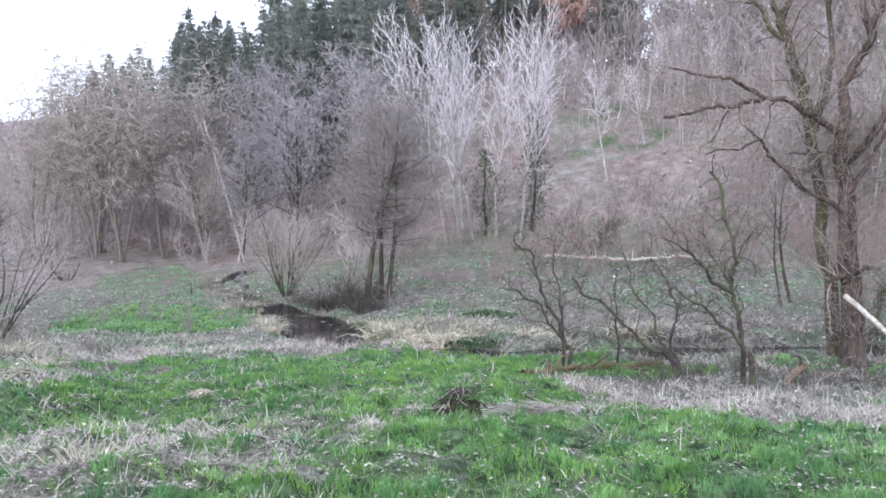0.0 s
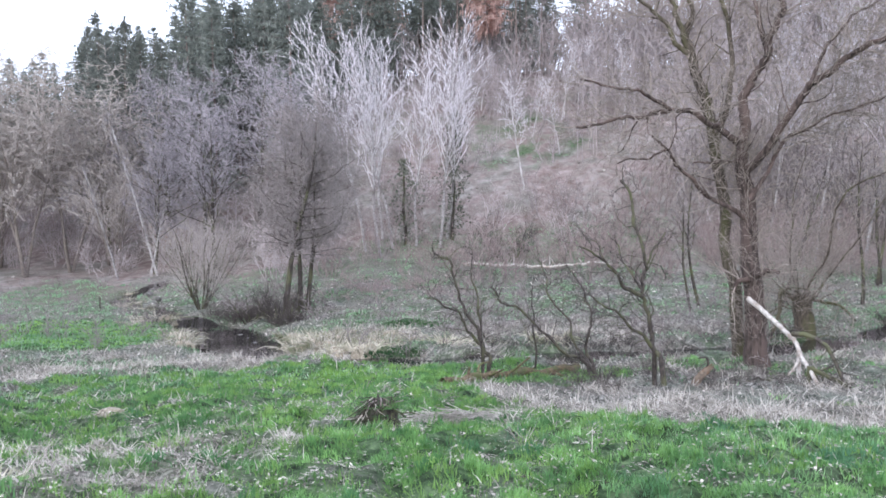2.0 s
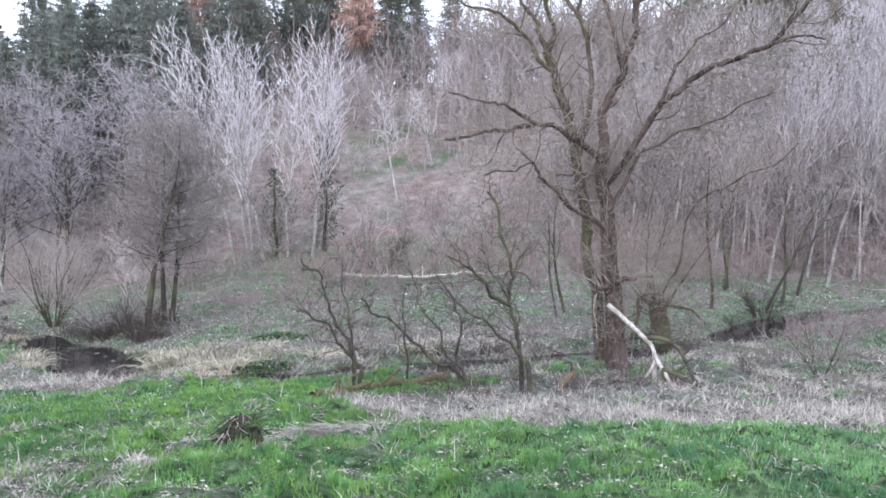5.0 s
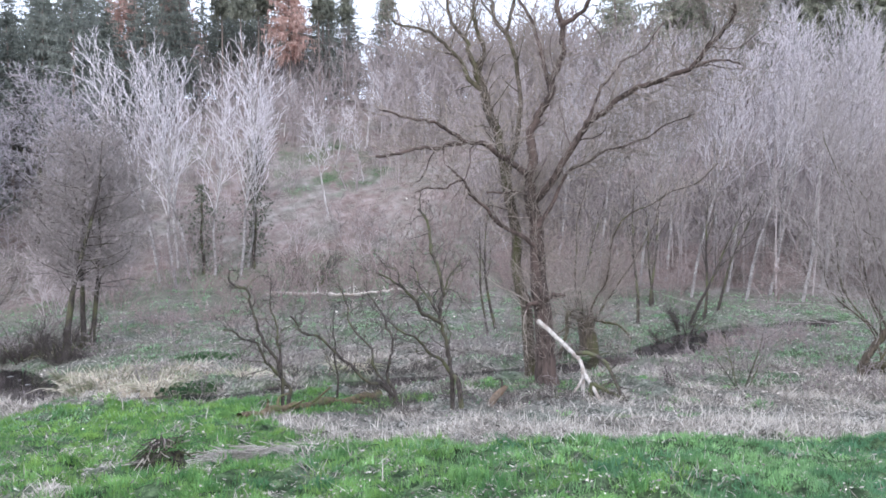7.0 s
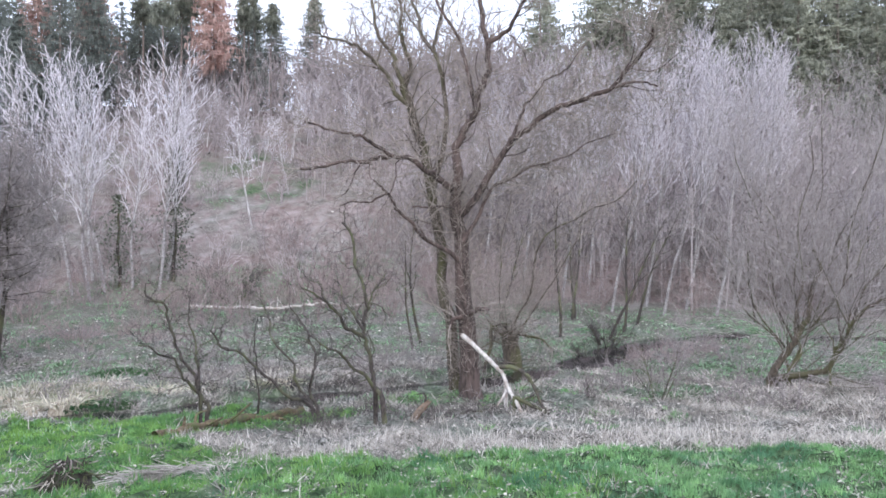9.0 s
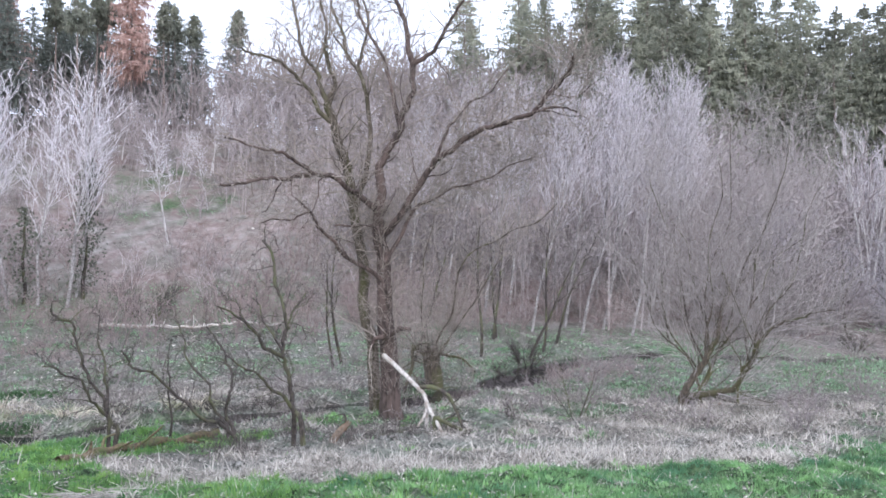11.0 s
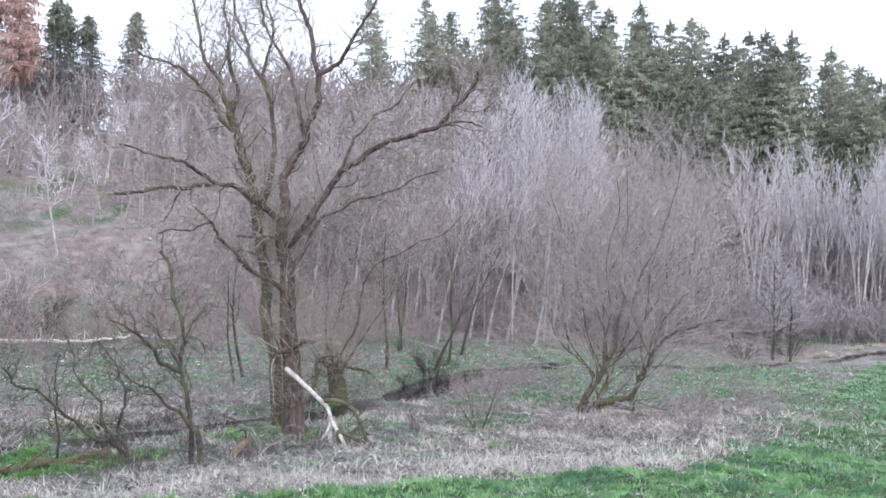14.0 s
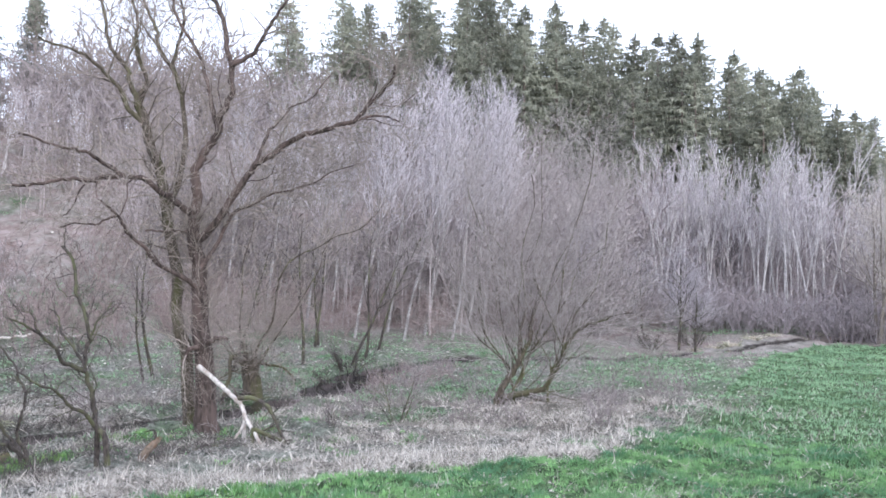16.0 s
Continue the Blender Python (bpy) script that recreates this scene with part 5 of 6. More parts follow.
def blades(x, y, height, width, lean, rng, mat, name, label, category, bow=1.0, plain=False):
    """Grass blades, each bent once; plain ones are a single long triangle."""
    n = len(x)
    z = top_of(x, y) - 0.02
    a, b = rng.uniform(0, 6.283, n), rng.uniform(0, 6.283, n)
    h, w = height, width
    foot = np.column_stack([x, y, z])
    side = np.column_stack([np.cos(a), np.sin(a), np.zeros(n)]) * (w / 2)[:, None]
    way = np.column_stack([np.cos(b), np.sin(b), np.zeros(n)])
    tip = foot + way * (h * lean)[:, None] + np.array([0, 0, 1]) * (h * np.sqrt(np.clip(1 - lean ** 2, 0.02, 1)))[:, None]
    if plain:
        v = np.stack([foot - side, foot + side, tip], 1).reshape(-1, 3)
        me = mesh_of(name, v, np.arange(3 * n).reshape(-1, 3), mat)
    else:
        mid = foot + way * (h * lean * 0.35)[:, None] + np.array([0, 0, 1]) * (h * 0.6 * np.sqrt(np.clip(1 - 0.4 * lean ** 2, 0.05, 1)))[:, None]
        mid = mid * bow + (0.5 * foot + 0.5 * tip) * (1 - bow)
        v = np.stack([foot - side, foot + side, mid + side * 0.8, mid - side * 0.8, tip], 1).reshape(-1, 3)
        i = np.arange(n) * 5
        me = mesh_of(name, v, [np.stack([i, i + 1, i + 2, i + 3], 1), np.stack([i + 3, i + 2, i + 4], 1)], mat)
    return tagged(new(name, me), label, category, kind="stuff")


def sown(rng, n, r0, r1, az0, az1, weight, power=1.0):
    """Points in a sector, kept by a weight between 0 and 1."""
    r = r0 + (r1 - r0) * rng.uniform(0, 1, n) ** power
    az = np.radians(rng.uniform(az0, az1, n))
    x, y = r * np.sin(az), r * np.cos(az)
    k = rng.uniform(0, 1, n) < weight(x, y)
    g, w = brook_gap(x[k], y[k])
    ok = g > w * 0.9 + 0.1
    return x[k][ok], y[k][ok]


def tufty(x, y):
    return np.clip(0.5 + 0.5 * waves(x, y, 0.8, 21) + 0.35 * waves(x, y, 0.35, 22), 0, 1)


def turf_weight(x, y):
    g, s, m = cover(x, y)
    return np.clip((g + 0.25 * waves(x, y, 1.4, 23) - 0.30) * 2.2, 0, 1) * (0.05 + 0.95 * tufty(x, y) ** 2) * (1 - 0.92 * bald(x, y))


def meadow_weight(x, y):
    return np.clip((cover(x, y)[0] + 0.2 * waves(x, y, 2.4, 23) - 0.36) * 2.2, 0, 1) * (0.35 + 0.65 * tufty(x, y))


def straw_weight(x, y):
    g, s, m = cover(x, y)
    return np.clip((s - 0.35) * 2.4, 0, 1) * np.clip(1.2 - 1.6 * g + 0.4 * waves(x, y, 1.1, 24), 0.03 + 0.11 * smooth(45, 58, np.degrees(np.arctan2(x, y))), 1) * (0.08 + 0.92 * tufty(x * 1.7 + 7, y * 1.7) ** 1.6)


G_RNG = np.random.default_rng(66)


def uni(n, a, b):
    return G_RNG.uniform(a, b, n)


# the near bank, blade by blade
x, y = sown(G_RNG, 130000, 3.6, 7, -34, 80, turf_weight, 0.9)
r, n = np.hypot(x, y), len(x)
blades(x, y, 0.02 + 0.09 * tufty(x, y) ** 1.5 * uni(n, 0.4, 1.2), 0.004 + 0.0012 * r, uni(n, 0.1, 0.85), G_RNG, M_GRASS, "fresh_grass", "short bright green tufted spring grass on the near bank", "grass")
def eastward(x, y):
    return smooth(6, 50, np.degrees(np.arctan2(x, y)))


for count, west, mat, name, label in ((330000, True, M_GRASS, "bank_grass", "bright green tufted spring grass down the bank"),
                                      (330000, False, M_FIELD, "field_grass", "cool green short grass on the open field")):
    x, y = sown(G_RNG, count, 6.8, 23, -34 if west else 4, 52 if west else 80, lambda x, y: turf_weight(x, y) * np.abs(west - eastward(x, y)), 0.9)
    r, n = np.hypot(x, y), len(x)
    h = (0.03 + 0.10 * tufty(x, y) ** 1.5 * uni(n, 0.5, 1.2)) * np.interp(np.degrees(np.arctan2(x, y)), [40, 60], [1, 0.65])
    blades(x, y, h, 0.008 + 0.0016 * r, uni(n, 0.1, 0.85), G_RNG, mat, name, label, "grass", plain=True)
x, y = sown(G_RNG, 300000, 18, 68, -32, 82, meadow_weight, 0.75)
n = len(x)
blades(x, y, uni(n, 0.06, 0.2), 0.012 + 0.0016 * np.hypot(x, y), uni(n, 0.1, 0.85), G_RNG, M_GRASS2, "meadow_grass", "green grass on the valley meadows", "grass", plain=True)
x, y = sown(G_RNG, 430000, 3.6, 29, -34, 80, straw_weight, 0.95)
r, n = np.hypot(x, y), len(x)
blades(x, y, uni(n, 0.05, 0.16) + 0.008 * r, 0.004 + 0.0013 * r, uni(n, 0.55, 0.995), G_RNG, M_STRAW, "dead_grass", "matted pale straw of last year's grass", "grass", plain=True)
x, y = sown(G_RNG, 240000, 17, 62, -34, 82, straw_weight, 0.75)
n = len(x)
blades(x, y, uni(n, 0.08, 0.36), 0.004 + 0.0009 * np.hypot(x, y), uni(n, 0.6, 0.995), G_RNG, M_VSTRAW, "valley_straw", "pale dead grass on the valley floor", "grass", plain=True)


x, y = sown(G_RNG, 320000, 15, 40, -27, 14, lambda x, y: np.clip((cover(x, y)[0] - 0.92) * 6, 0, 1) * (0.5 + 0.5 * tufty(x, y)), 0.8)
n = len(x)
blades(x, y, uni(n, 0.04, 0.12), 0.012 + 0.0017 * np.hypot(x, y), uni(n, 0.1, 0.8), G_RNG, M_TUFT, "vivid_grass", "vivid fresh grass on the low meadow and beside the brook", "grass", plain=True)

# tufts: dense domes of taller blades
for west, mat, name, label in ((True, M_TUFT, "grass_tufts", "vivid yellow-green tufts of new grass on the bank"), (False, M_FIELD, "field_tufts", "cool green tufts of grass on the open field")):
    x, y = sown(G_RNG, 3600, 4, 22, -34 if west else 4, 52 if west else 80,
                lambda x, y: np.clip((cover(x, y)[0] + 0.25 * waves(x, y, 1.4, 23) - 0.25) * 2, 0, 1) ** 1.3 * (1 - 0.97 * bald(x, y)) * np.abs(west - eastward(x, y)), 0.85)
    per = 60
    size = np.repeat(uni(len(x), 0.10, 0.26) * (0.8 + 0.03 * np.hypot(x, y)), per)
    x, y = np.repeat(x, per), np.repeat(y, per)
    n = len(x)
    a, d = uni(n, 0, 6.283), np.sqrt(uni(n, 0, 1))
    x, y = x + size * d * np.cos(a), y + size * d * np.sin(a)
    blades(x, y, size * (1.0 - 0.55 * d ** 2) * uni(n, 0.3, 0.65) + 0.02, 0.005 + 0.0013 * np.hypot(x, y), uni(n, 0.05, 0.8), G_RNG, mat, name, label, "grass", plain=True)

# flattened grey stems all over the damp floor
x, y = sown(G_RNG, 120000, 10.5, 30, -20, 70, lambda x, y: np.clip(1.0 - 1.5 * cover(x, y)[0] + 0.3 * waves(x, y, 1.3, 27), 0.03, 1), 0.9)
n, r = len(x), np.hypot(x, y)
blades(x, y, uni(n, 0.08, 0.30), 0.004 + 0.001 * r, uni(n, 0.8, 0.998), G_RNG, M_VSTRAW, "flattened_stems", "flattened grey dead stems on the damp valley floor", "grass", plain=True)


def stalk_weight(x, y):
    return np.maximum(0.9 * fringe(x, y), 0.010) * (0.25 + 0.75 * tufty(x, y))


x, y = sown(G_RNG, 150000, 5, 26, -34, 80, stalk_weight)
n, r = len(x), np.hypot(x, y)
blades(x, y, uni(n, 0.06, 0.14) + 0.02 * r * uni(n, 0.1, 1.0), 0.003 + 0.0010 * r, np.where(uni(n, 0, 1) < 0.22, uni(n, 0.05, 0.6), uni(n, 0.80, 0.996)), G_RNG, M_STALK, "dry_stalks", "bleached dry reed stalks at the foot of the bank", "reed", 0.15)


def herb_weight(x, y):
    g, s, m = cover(x, y)
    return np.clip((g - 0.3) * 1.6, 0, 1) * (0.3 + 0.7 * tufty(x + 3, y + 5)) * np.clip(0.4 + 0.6 * waves(x, y, 2.2, 31), 0.05, 1)


x, y = sown(G_RNG, 190000, 4, 34, -34, 80, herb_weight, 0.8)
n = len(x)
blades(x, y, uni(n, 0.04, 0.13), 0.02 + 0.0012 * np.hypot(x, y), uni(n, 0.5, 0.95), G_RNG, M_LEAF, "low_herbs", "low dark green nettles and celandine leaves", "herb", plain=True)


def flecks(count, r0, r1, mat, name, label, low, high):
    """Dead leaves and bits of stalk that lie about."""
    x, y = sown(G_RNG, count, r0, r1, -34, 80, lambda x, y: np.clip(0.55 + 0.6 * tufty(x + 11, y + 2) - 0.85 * cover(x, y)[0] + 0.5 * bald(x, y) * (np.hypot(x, y) < 24), 0.025, 1), 0.9)
    n, r = len(x), np.hypot(x, y)
    c = np.column_stack([x, y, top_of(x, y) + uni(n, 0.005, 0.05)])
    a = uni(n, 0, 6.283)
    s = uni(n, low, high) * (0.45 + 0.07 * r)
    e1 = np.column_stack([np.cos(a), np.sin(a), uni(n, -0.4, 0.4)]) * s[:, None]
    e2 = np.column_stack([-np.sin(a), np.cos(a), uni(n, -0.4, 0.4)]) * (s * uni(n, 0.06, 0.6))[:, None]
    v = np.stack([c - e1, c + e2, c + e1, c - e2], 1).reshape(-1, 3)
    me = mesh_of(name, v, np.arange(4 * n).reshape(-1, 4), mat)
    return tagged(new(name, me), label, "litter", kind="stuff")


flecks(150000, 3.8, 14, M_FLECK, "leaf_litter", "dead leaves and stalk bits strewn in the grass", 0.010, 0.032)
flecks(4000, 46, 92, M_FLECK, "hillside_litter", "fallen sticks and pale dead leaves on the wooded slope", 0.02, 0.06)
flecks(55000, 13, 48, M_FLECK, "valley_litter", "dead leaves and stalk bits on the valley floor", 0.013, 0.032)


# ---- single things ----
def lump(rx, ry, h, rng, rings=7, seg=14, rough=0.12):
    """A low uneven mound, open below, as points and faces."""
    v, a = [(0, 0, h)], np.arange(seg) * 6.283 / seg
    for k in range(1, rings + 1):
        u = k / rings
        for t in a:
            w = 1 + rng.normal(0, rough)
            v.append((rx * u * w * math.cos(t), ry * u * w * math.sin(t), h * (1 - u ** 2.2) + rng.normal(0, rough * 0.3 * h) - 0.12 * (k == rings)))
    q = [(0, 1 + i, 1 + (i + 1) % seg) for i in range(seg)]
    q4 = [(1 + k * seg + i, 1 + (k + 1) * seg + i, 1 + (k + 1) * seg + (i + 1) % seg, 1 + k * seg + (i + 1) % seg) for k in range(rings - 1) for i in range(seg)]
    return np.array(v), [np.array(q), np.array(q4)]


def tuft_lines(rng, n, low, high, foot, droop, r):
    """Stalks that rise from a small patch and fall outwards."""
    out = []
    for _ in range(n):
        a, d = rng.uniform(0, 6.283), foot * math.sqrt(rng.uniform())
        ln, w = rng.uniform(low, high), rng.uniform(0.25, 1.0)
        p0 = np.array([d * math.cos(a), d * math.sin(a), 0])
        o = np.array([math.cos(a + rng.normal(0, 0.5)), math.sin(a + rng.normal(0, 0.5)), 0])
        s = np.linspace(0, 1, 4)[:, None]
        p = p0 + o * ln * w * s + np.array([0, 0, 1]) * ln * (0.9 * s - droop * w * s ** 2)
        p[:, 2] = np.maximum(p[:, 2], 0.015)
        out.append((p, np.array([r, r * 0.9, r * 0.7, r * 0.3])))
    return out


def straw_tussock(seed, size, label):
    rng = np.random.default_rng(seed)
    ob = thing("straw_tussock", Matrix.Translation((0, -40, 0)), label, "grass tussock", "straw tussocks by the brook")
    v, f = lump(0.45 * size, 0.4 * size, 0.22 * size, rng)
    part("base", mesh_of("base", v, f, M_THATCH, True), ob)
    tagged(part("stalk_mat", tube_mesh("stalk_mat", tuft_lines(rng, 105, 0.25 * size, 0.75 * size, 0.42 * size, 0.9, 0.015), M_TUSS, 3), ob), kind="stuff")
    return ob


SEEDS["tussock"] = [straw_tussock(400 + k, 1.0, "drooping tussock of pale dead grass on the brook's bank") for k in range(3)]
T_RNG = np.random.default_rng(12)
plant("tussock", [(x, y, T_RNG.uniform(0.8, 1.4), T_RNG.uniform(0, 360), 0) for x, y in
                  ((-2.2, 24.7), (-1.5, 24.2), (-0.7, 23.9), (0.1, 23.6), (-1.9, 25.3), (-0.9, 24.7), (0.0, 24.4), (-6.3, 27.9), (-2.9, 24.9), (-2.6, 26.2), (-1.6, 25.6), (-0.8, 26.6), (-2.0, 27.6), (-0.2, 25.0), (0.7, 24.7), (-1.2, 24.9), (0.2, 26.0), (1.6, 25.3), (-6.6, 29.4), (-0.4, 28.2), (2.6, 24.5), (3.8, 24.3), (6.0, 24.2), (-2.9, 25.4), (-2.2, 24.9), (-1.8, 26.7), (-0.6, 25.6), (0.4, 25.4), (-2.5, 28.6), (-1.3, 27.4), (1.0, 26.6), (-6.9, 30.4), (-7.4, 31.6),
                   (-10.5, 38), (-9.8, 35.5), (-12.8, 43), (-8.9, 35.8), (-9.6, 37.4), (-11.4, 41), (-12.4, 44.5), (-13.6, 47), (-14.5, 50), (-8.2, 33.6), (-7.3, 33.2), (-11.0, 19.5), (-9.6, 18.4), (-12.5, 17.6), (-10.0, 15.8), (-8.2, 13.2), (50, 25.0), (52.2, 24.8), (55, 24.6), (57.6, 24.2), (60.5, 23.4), (63, 22.8), (47.5, 25.2), (66, 22.0), (-3.5, 34.9), (-3.9, 35.2))])
plant("tussock", [(x, y, T_RNG.uniform(0.4, 0.65), T_RNG.uniform(0, 360), 0) for x, y in
                  ((1.6, 10.5), (2.3, 10.4), (3.0, 10.3), (-2.2, 11.4), (-3.4, 6.4), (-2.6, 5.6), (-4.3, 7.2), (-1.7, 7.6), (-5.6, 8.4), (-3.0, 8.6), (8.6, 13.6), (10.2, 12.4), (11.6, 11.2), (7.2, 12.6), (12.8, 12.2))])


def brush_heap():
    rng = np.random.default_rng(61)
    ob = thing("brush_heap", stand(0.2, 8.75, 0, 0.8, 0.0), "small dark heap of roots, sticks and sods on the grass", "heap")
    v, f = lump(0.40, 0.34, 0.46, rng, rough=0.24)
    part("sod", mesh_of("sod", v, f, M_SOD, True), ob, "clod of dark earth")
    for k in range(70):
        a, u = rng.uniform(2.6, 6.8), rng.uniform(0.15, 0.8)
        p = np.array([0.42 * u * math.cos(a), 0.36 * u * math.sin(a), 0.48 * (1 - u ** 2.2) + 0.03])
        d = unit([0.6 * math.cos(a) + rng.normal(0, 0.5), 0.7 * math.sin(a) + rng.normal(0, 0.3), rng.uniform(-1.0, 0.2)])
        ln = rng.uniform(0.12, 0.3)
        pts = [p, p + d * ln * 0.5 + rng.normal(0, 0.035, 3), p + d * ln + rng.normal(0, 0.03, 3)]
        part("stick", tube_mesh("stick", [(bend(pts, 3), np.linspace(0.011, 0.004, 7))], (M_STRAW, M_DARK, M_SOD, M_DARK, M_DARK, M_GREYBARK, M_LEAF)[k % 7], 4), ob)
    tagged(part("grass_cap", tube_mesh("grass_cap", [(p + (0.06, 0.06, 0.36), r) for p, r in tuft_lines(rng, 240, 0.08, 0.26, 0.34, 0.8, 0.006)], M_GRASS, 3), ob), kind="stuff")


brush_heap()



def straw_swath(x, y, w, turn, seed):
    """A handful of long dry stems that lie one way."""
    rng = np.random.default_rng(seed)
    ob = thing("straw_swath", stand(x, y, turn, sink=0.0), "flattened swath of pale dry stems in the grass", "straw")
    lines = []
    for _ in range(170):
        c = np.array([rng.normal(0, 0.45 * w), rng.normal(0, 0.11), rng.uniform(0.03, 0.13)])
        d = np.array([math.cos(rng.normal(0, 0.5)), rng.normal(0, 0.4), rng.normal(0, 0.16)]) * rng.uniform(0.12, 0.4)
        lines.append((np.array([c - d, c + rng.normal(0, 0.02, 3), c + d]), np.array([0.006, 0.006, 0.003])))
    tagged(part("stem_mat", tube_mesh("stem_mat", lines, M_STRAW, 3), ob), kind="stuff")


straw_swath(1.35, 10.3, 0.75, -4, 65)


def grass_mound(x, y, w, h, seed):
    rng = np.random.default_rng(seed)
    ob = thing("molehill", stand(x, y, sink=0.0), "low straw-covered mound in the green grass", "mound")
    v, f = lump(w, w * 0.8, h, rng)
    part("soil", mesh_of("soil", v, f, M_THATCH, True), ob)
    tagged(part("straw_cover", tube_mesh("straw_cover", tuft_lines(rng, 70, 0.1, 0.3, w * 0.8, 0.9, 0.006), M_STRAW, 3), ob), kind="stuff")


grass_mound(-4.2, 13.4, 0.30, 0.15, 71)


def lying_log(name, pts, r0, r1, mat, label, stubs, seed, lift=0.6):
    """A trunk that lies along the ground through the points x, y."""
    rng = np.random.default_rng(seed)
    line = bend([(x, y, 0) for x, y in pts], 6)
    line[:, 2] = top_of(line[:, 0], line[:, 1]) + np.linspace(r0, r1, len(line)) * lift
    o = Vector(line[0])
    ob = thing(name, Matrix.Translation(o), label, "log")
    p = line - np.array(o)
    p[1:-1] += rng.normal(0, 0.02, (len(p) - 2, 3))
    rad = np.linspace(r0, r1, len(p)) * (1 + rng.normal(0, 0.05, len(p)))
    part("stem", tube_mesh("stem", [(p, rad)], mat, 10), ob)
    for _ in range(stubs):
        i = rng.integers(2, len(p) - 2)
        d = unit(rng.normal(0, 1, 3) + np.array([0, 0, 0.9]))
        ln = rng.uniform(0.25, 0.9) * (r0 * 9)
        q = [p[i], p[i] + d * ln * 0.5 + rng.normal(0, 0.05, 3), p[i] + d * ln + rng.normal(0, 0.1, 3)]
        part("branch_stub", tube_mesh("branch_stub", [(bend(q, 3), np.linspace(rad[i] * 0.45, rad[i] * 0.15, 7))], mat, 6), ob)
    return ob


lying_log("mossy_log", [(1.7, 16.4), (2.6, 17.4), (3.5, 18.2), (4.6, 19.0), (5.6, 19.8)], 0.085, 0.125, M_LOG, "thin mossy fallen trunk lying across the green strip", 6, 81, lift=0.8)
lying_log("fallen_tree", [(6.1, 46.9), (8.5, 46.2), (10.2, 46.3), (12.2, 45.4), (14, 45.3), (16, 44.6)], 0.11, 0.05, M_DEADWOOD, "long bleached fallen trunk on the far valley floor", 26, 82, lift=6.0)
lying_log("fallen_branch", [(20.8, 16.9), (21.6, 16.2), (22.3, 16.0)], 0.05, 0.03, M_DEADWOOD, "short bleached branch lying in the grass", 3, 83)
lying_log("fallen_branch", [(17.6, 18.8), (18.2, 18.2), (18.7, 18.0)], 0.03, 0.02, M_DEADWOOD, "thin pale branch lying in the grass", 2, 84)
lying_log("fallen_branch", [(7.6, 16.6), (8.5, 16.7), (9.4, 16.9), (10.2, 17.2)], 0.04, 0.02, M_DARK, "dark fallen branch beside the broken stump", 4, 85)


def broken_stump(x, y, seed):
    rng = np.random.default_rng(seed)
    ob = thing("broken_stump", stand(x, y, sink=0.0), "small splintered stump with raw orange-brown wood", "stump")
    p = bend([(0.0, 0, -0.2), (0.03, 0, 0.05), (0.14, -0.02, 0.22), (0.3, -0.03, 0.36)], 4)
    part("bole", tube_mesh("bole", [(p, np.linspace(0.10, 0.075, len(p)))], M_RAWWOOD, 9), ob)
    for k in range(9):
        a = k * 0.7
        b = p[-1] + 0.05 * np.array([math.cos(a) * 0.7, math.sin(a), -0.5 * math.cos(a)])
        part("splinter", tube_mesh("splinter", [(np.array([b - (0.06, 0, 0.05), b + (0.05, 0, 0.04), b + np.array([0.12, 0, 0.10]) * rng.uniform(0.5, 1.3)]), np.array([0.02, 0.014, 0.002]))], M_RAWWOOD, 4), ob)
    q = bend([(0.28, 0, 0.34), (0.34, 0.02, 0.5), (0.30, 0.05, 0.62), (0.12, 0.05, 0.6)], 4)
    part("side_branch", tube_mesh("side_branch", [(q, np.linspace(0.035, 0.012, len(q)))], M_DARK, 6), ob)


broken_stump(7.1, 16.0, 91)


def ivy_tree(x, y, height, width, seed):
    rng = np.random.default_rng(seed)
    ob = thing("ivy_clad_tree", stand(x, y), "slim trunk thickly clad in dark evergreen ivy", "tree", "ivy-clad trunks")
    p = np.column_stack([np.cumsum(rng.normal(0, 0.06, 9)), np.cumsum(rng.normal(0, 0.06, 9)), np.linspace(-0.2, height, 9)])
    part("trunk", tube_mesh("trunk", [(p, np.linspace(0.13, 0.05, 9))], M_DARK, 7), ob)
    n = int(150 * height)
    z = height * rng.uniform(0.02, 1, n) ** 0.9
    a = rng.uniform(0, 6.283, n)
    d = width * (0.8 + 0.2 * np.sin(z * 1.7 + seed)) * (1 + 0.35 * np.sin(3 * a + 2.6 * z)) * rng.uniform(0.1, 1.1, n) ** 0.8 * np.interp(z / height, [0, 0.15, 0.7, 1], [0.6, 1, 0.75, 0.3])
    c = np.column_stack([np.interp(z, p[:, 2], p[:, 0]) + d * np.cos(a), np.interp(z, p[:, 2], p[:, 1]) + d * np.sin(a), z])
    e1, e2 = unit(rng.normal(0, 1, (n, 3))) * 0.10, unit(rng.normal(0, 1, (n, 3))) * 0.10
    v = np.stack([c - e1, c + e2 * 0.8, c + e1, c - e2 * 0.8], 1).reshape(-1, 3)
    tagged(part("ivy_mantle", mesh_of("ivy_mantle", v, np.arange(len(v)).reshape(-1, 4), M_IVY), ob), kind="stuff")


ivy_tree(6.3, 54.6, 9.0, 1.5, 95)
ivy_tree(3.0, 54.4, 6.0, 1.7, 96)


# shrubs that stand alone
SHRUB_SPEC = [level_spec(5, 0.10, 0.03, kids=9, first=0.15, angle=36, size=0.45, thin=0.55, taper=0.7, least=0.010),
              level_spec(3, 0.12, 0.05, kids=5, first=0.15, angle=36, size=0.55, thin=0.7, least=0.007),
              level_spec(2, 0.14, 0.04, kids=2, first=0.3, angle=36, size=0.6, thin=0.8, least=0.006),
              level_spec(1, 0.14, 0.0)]


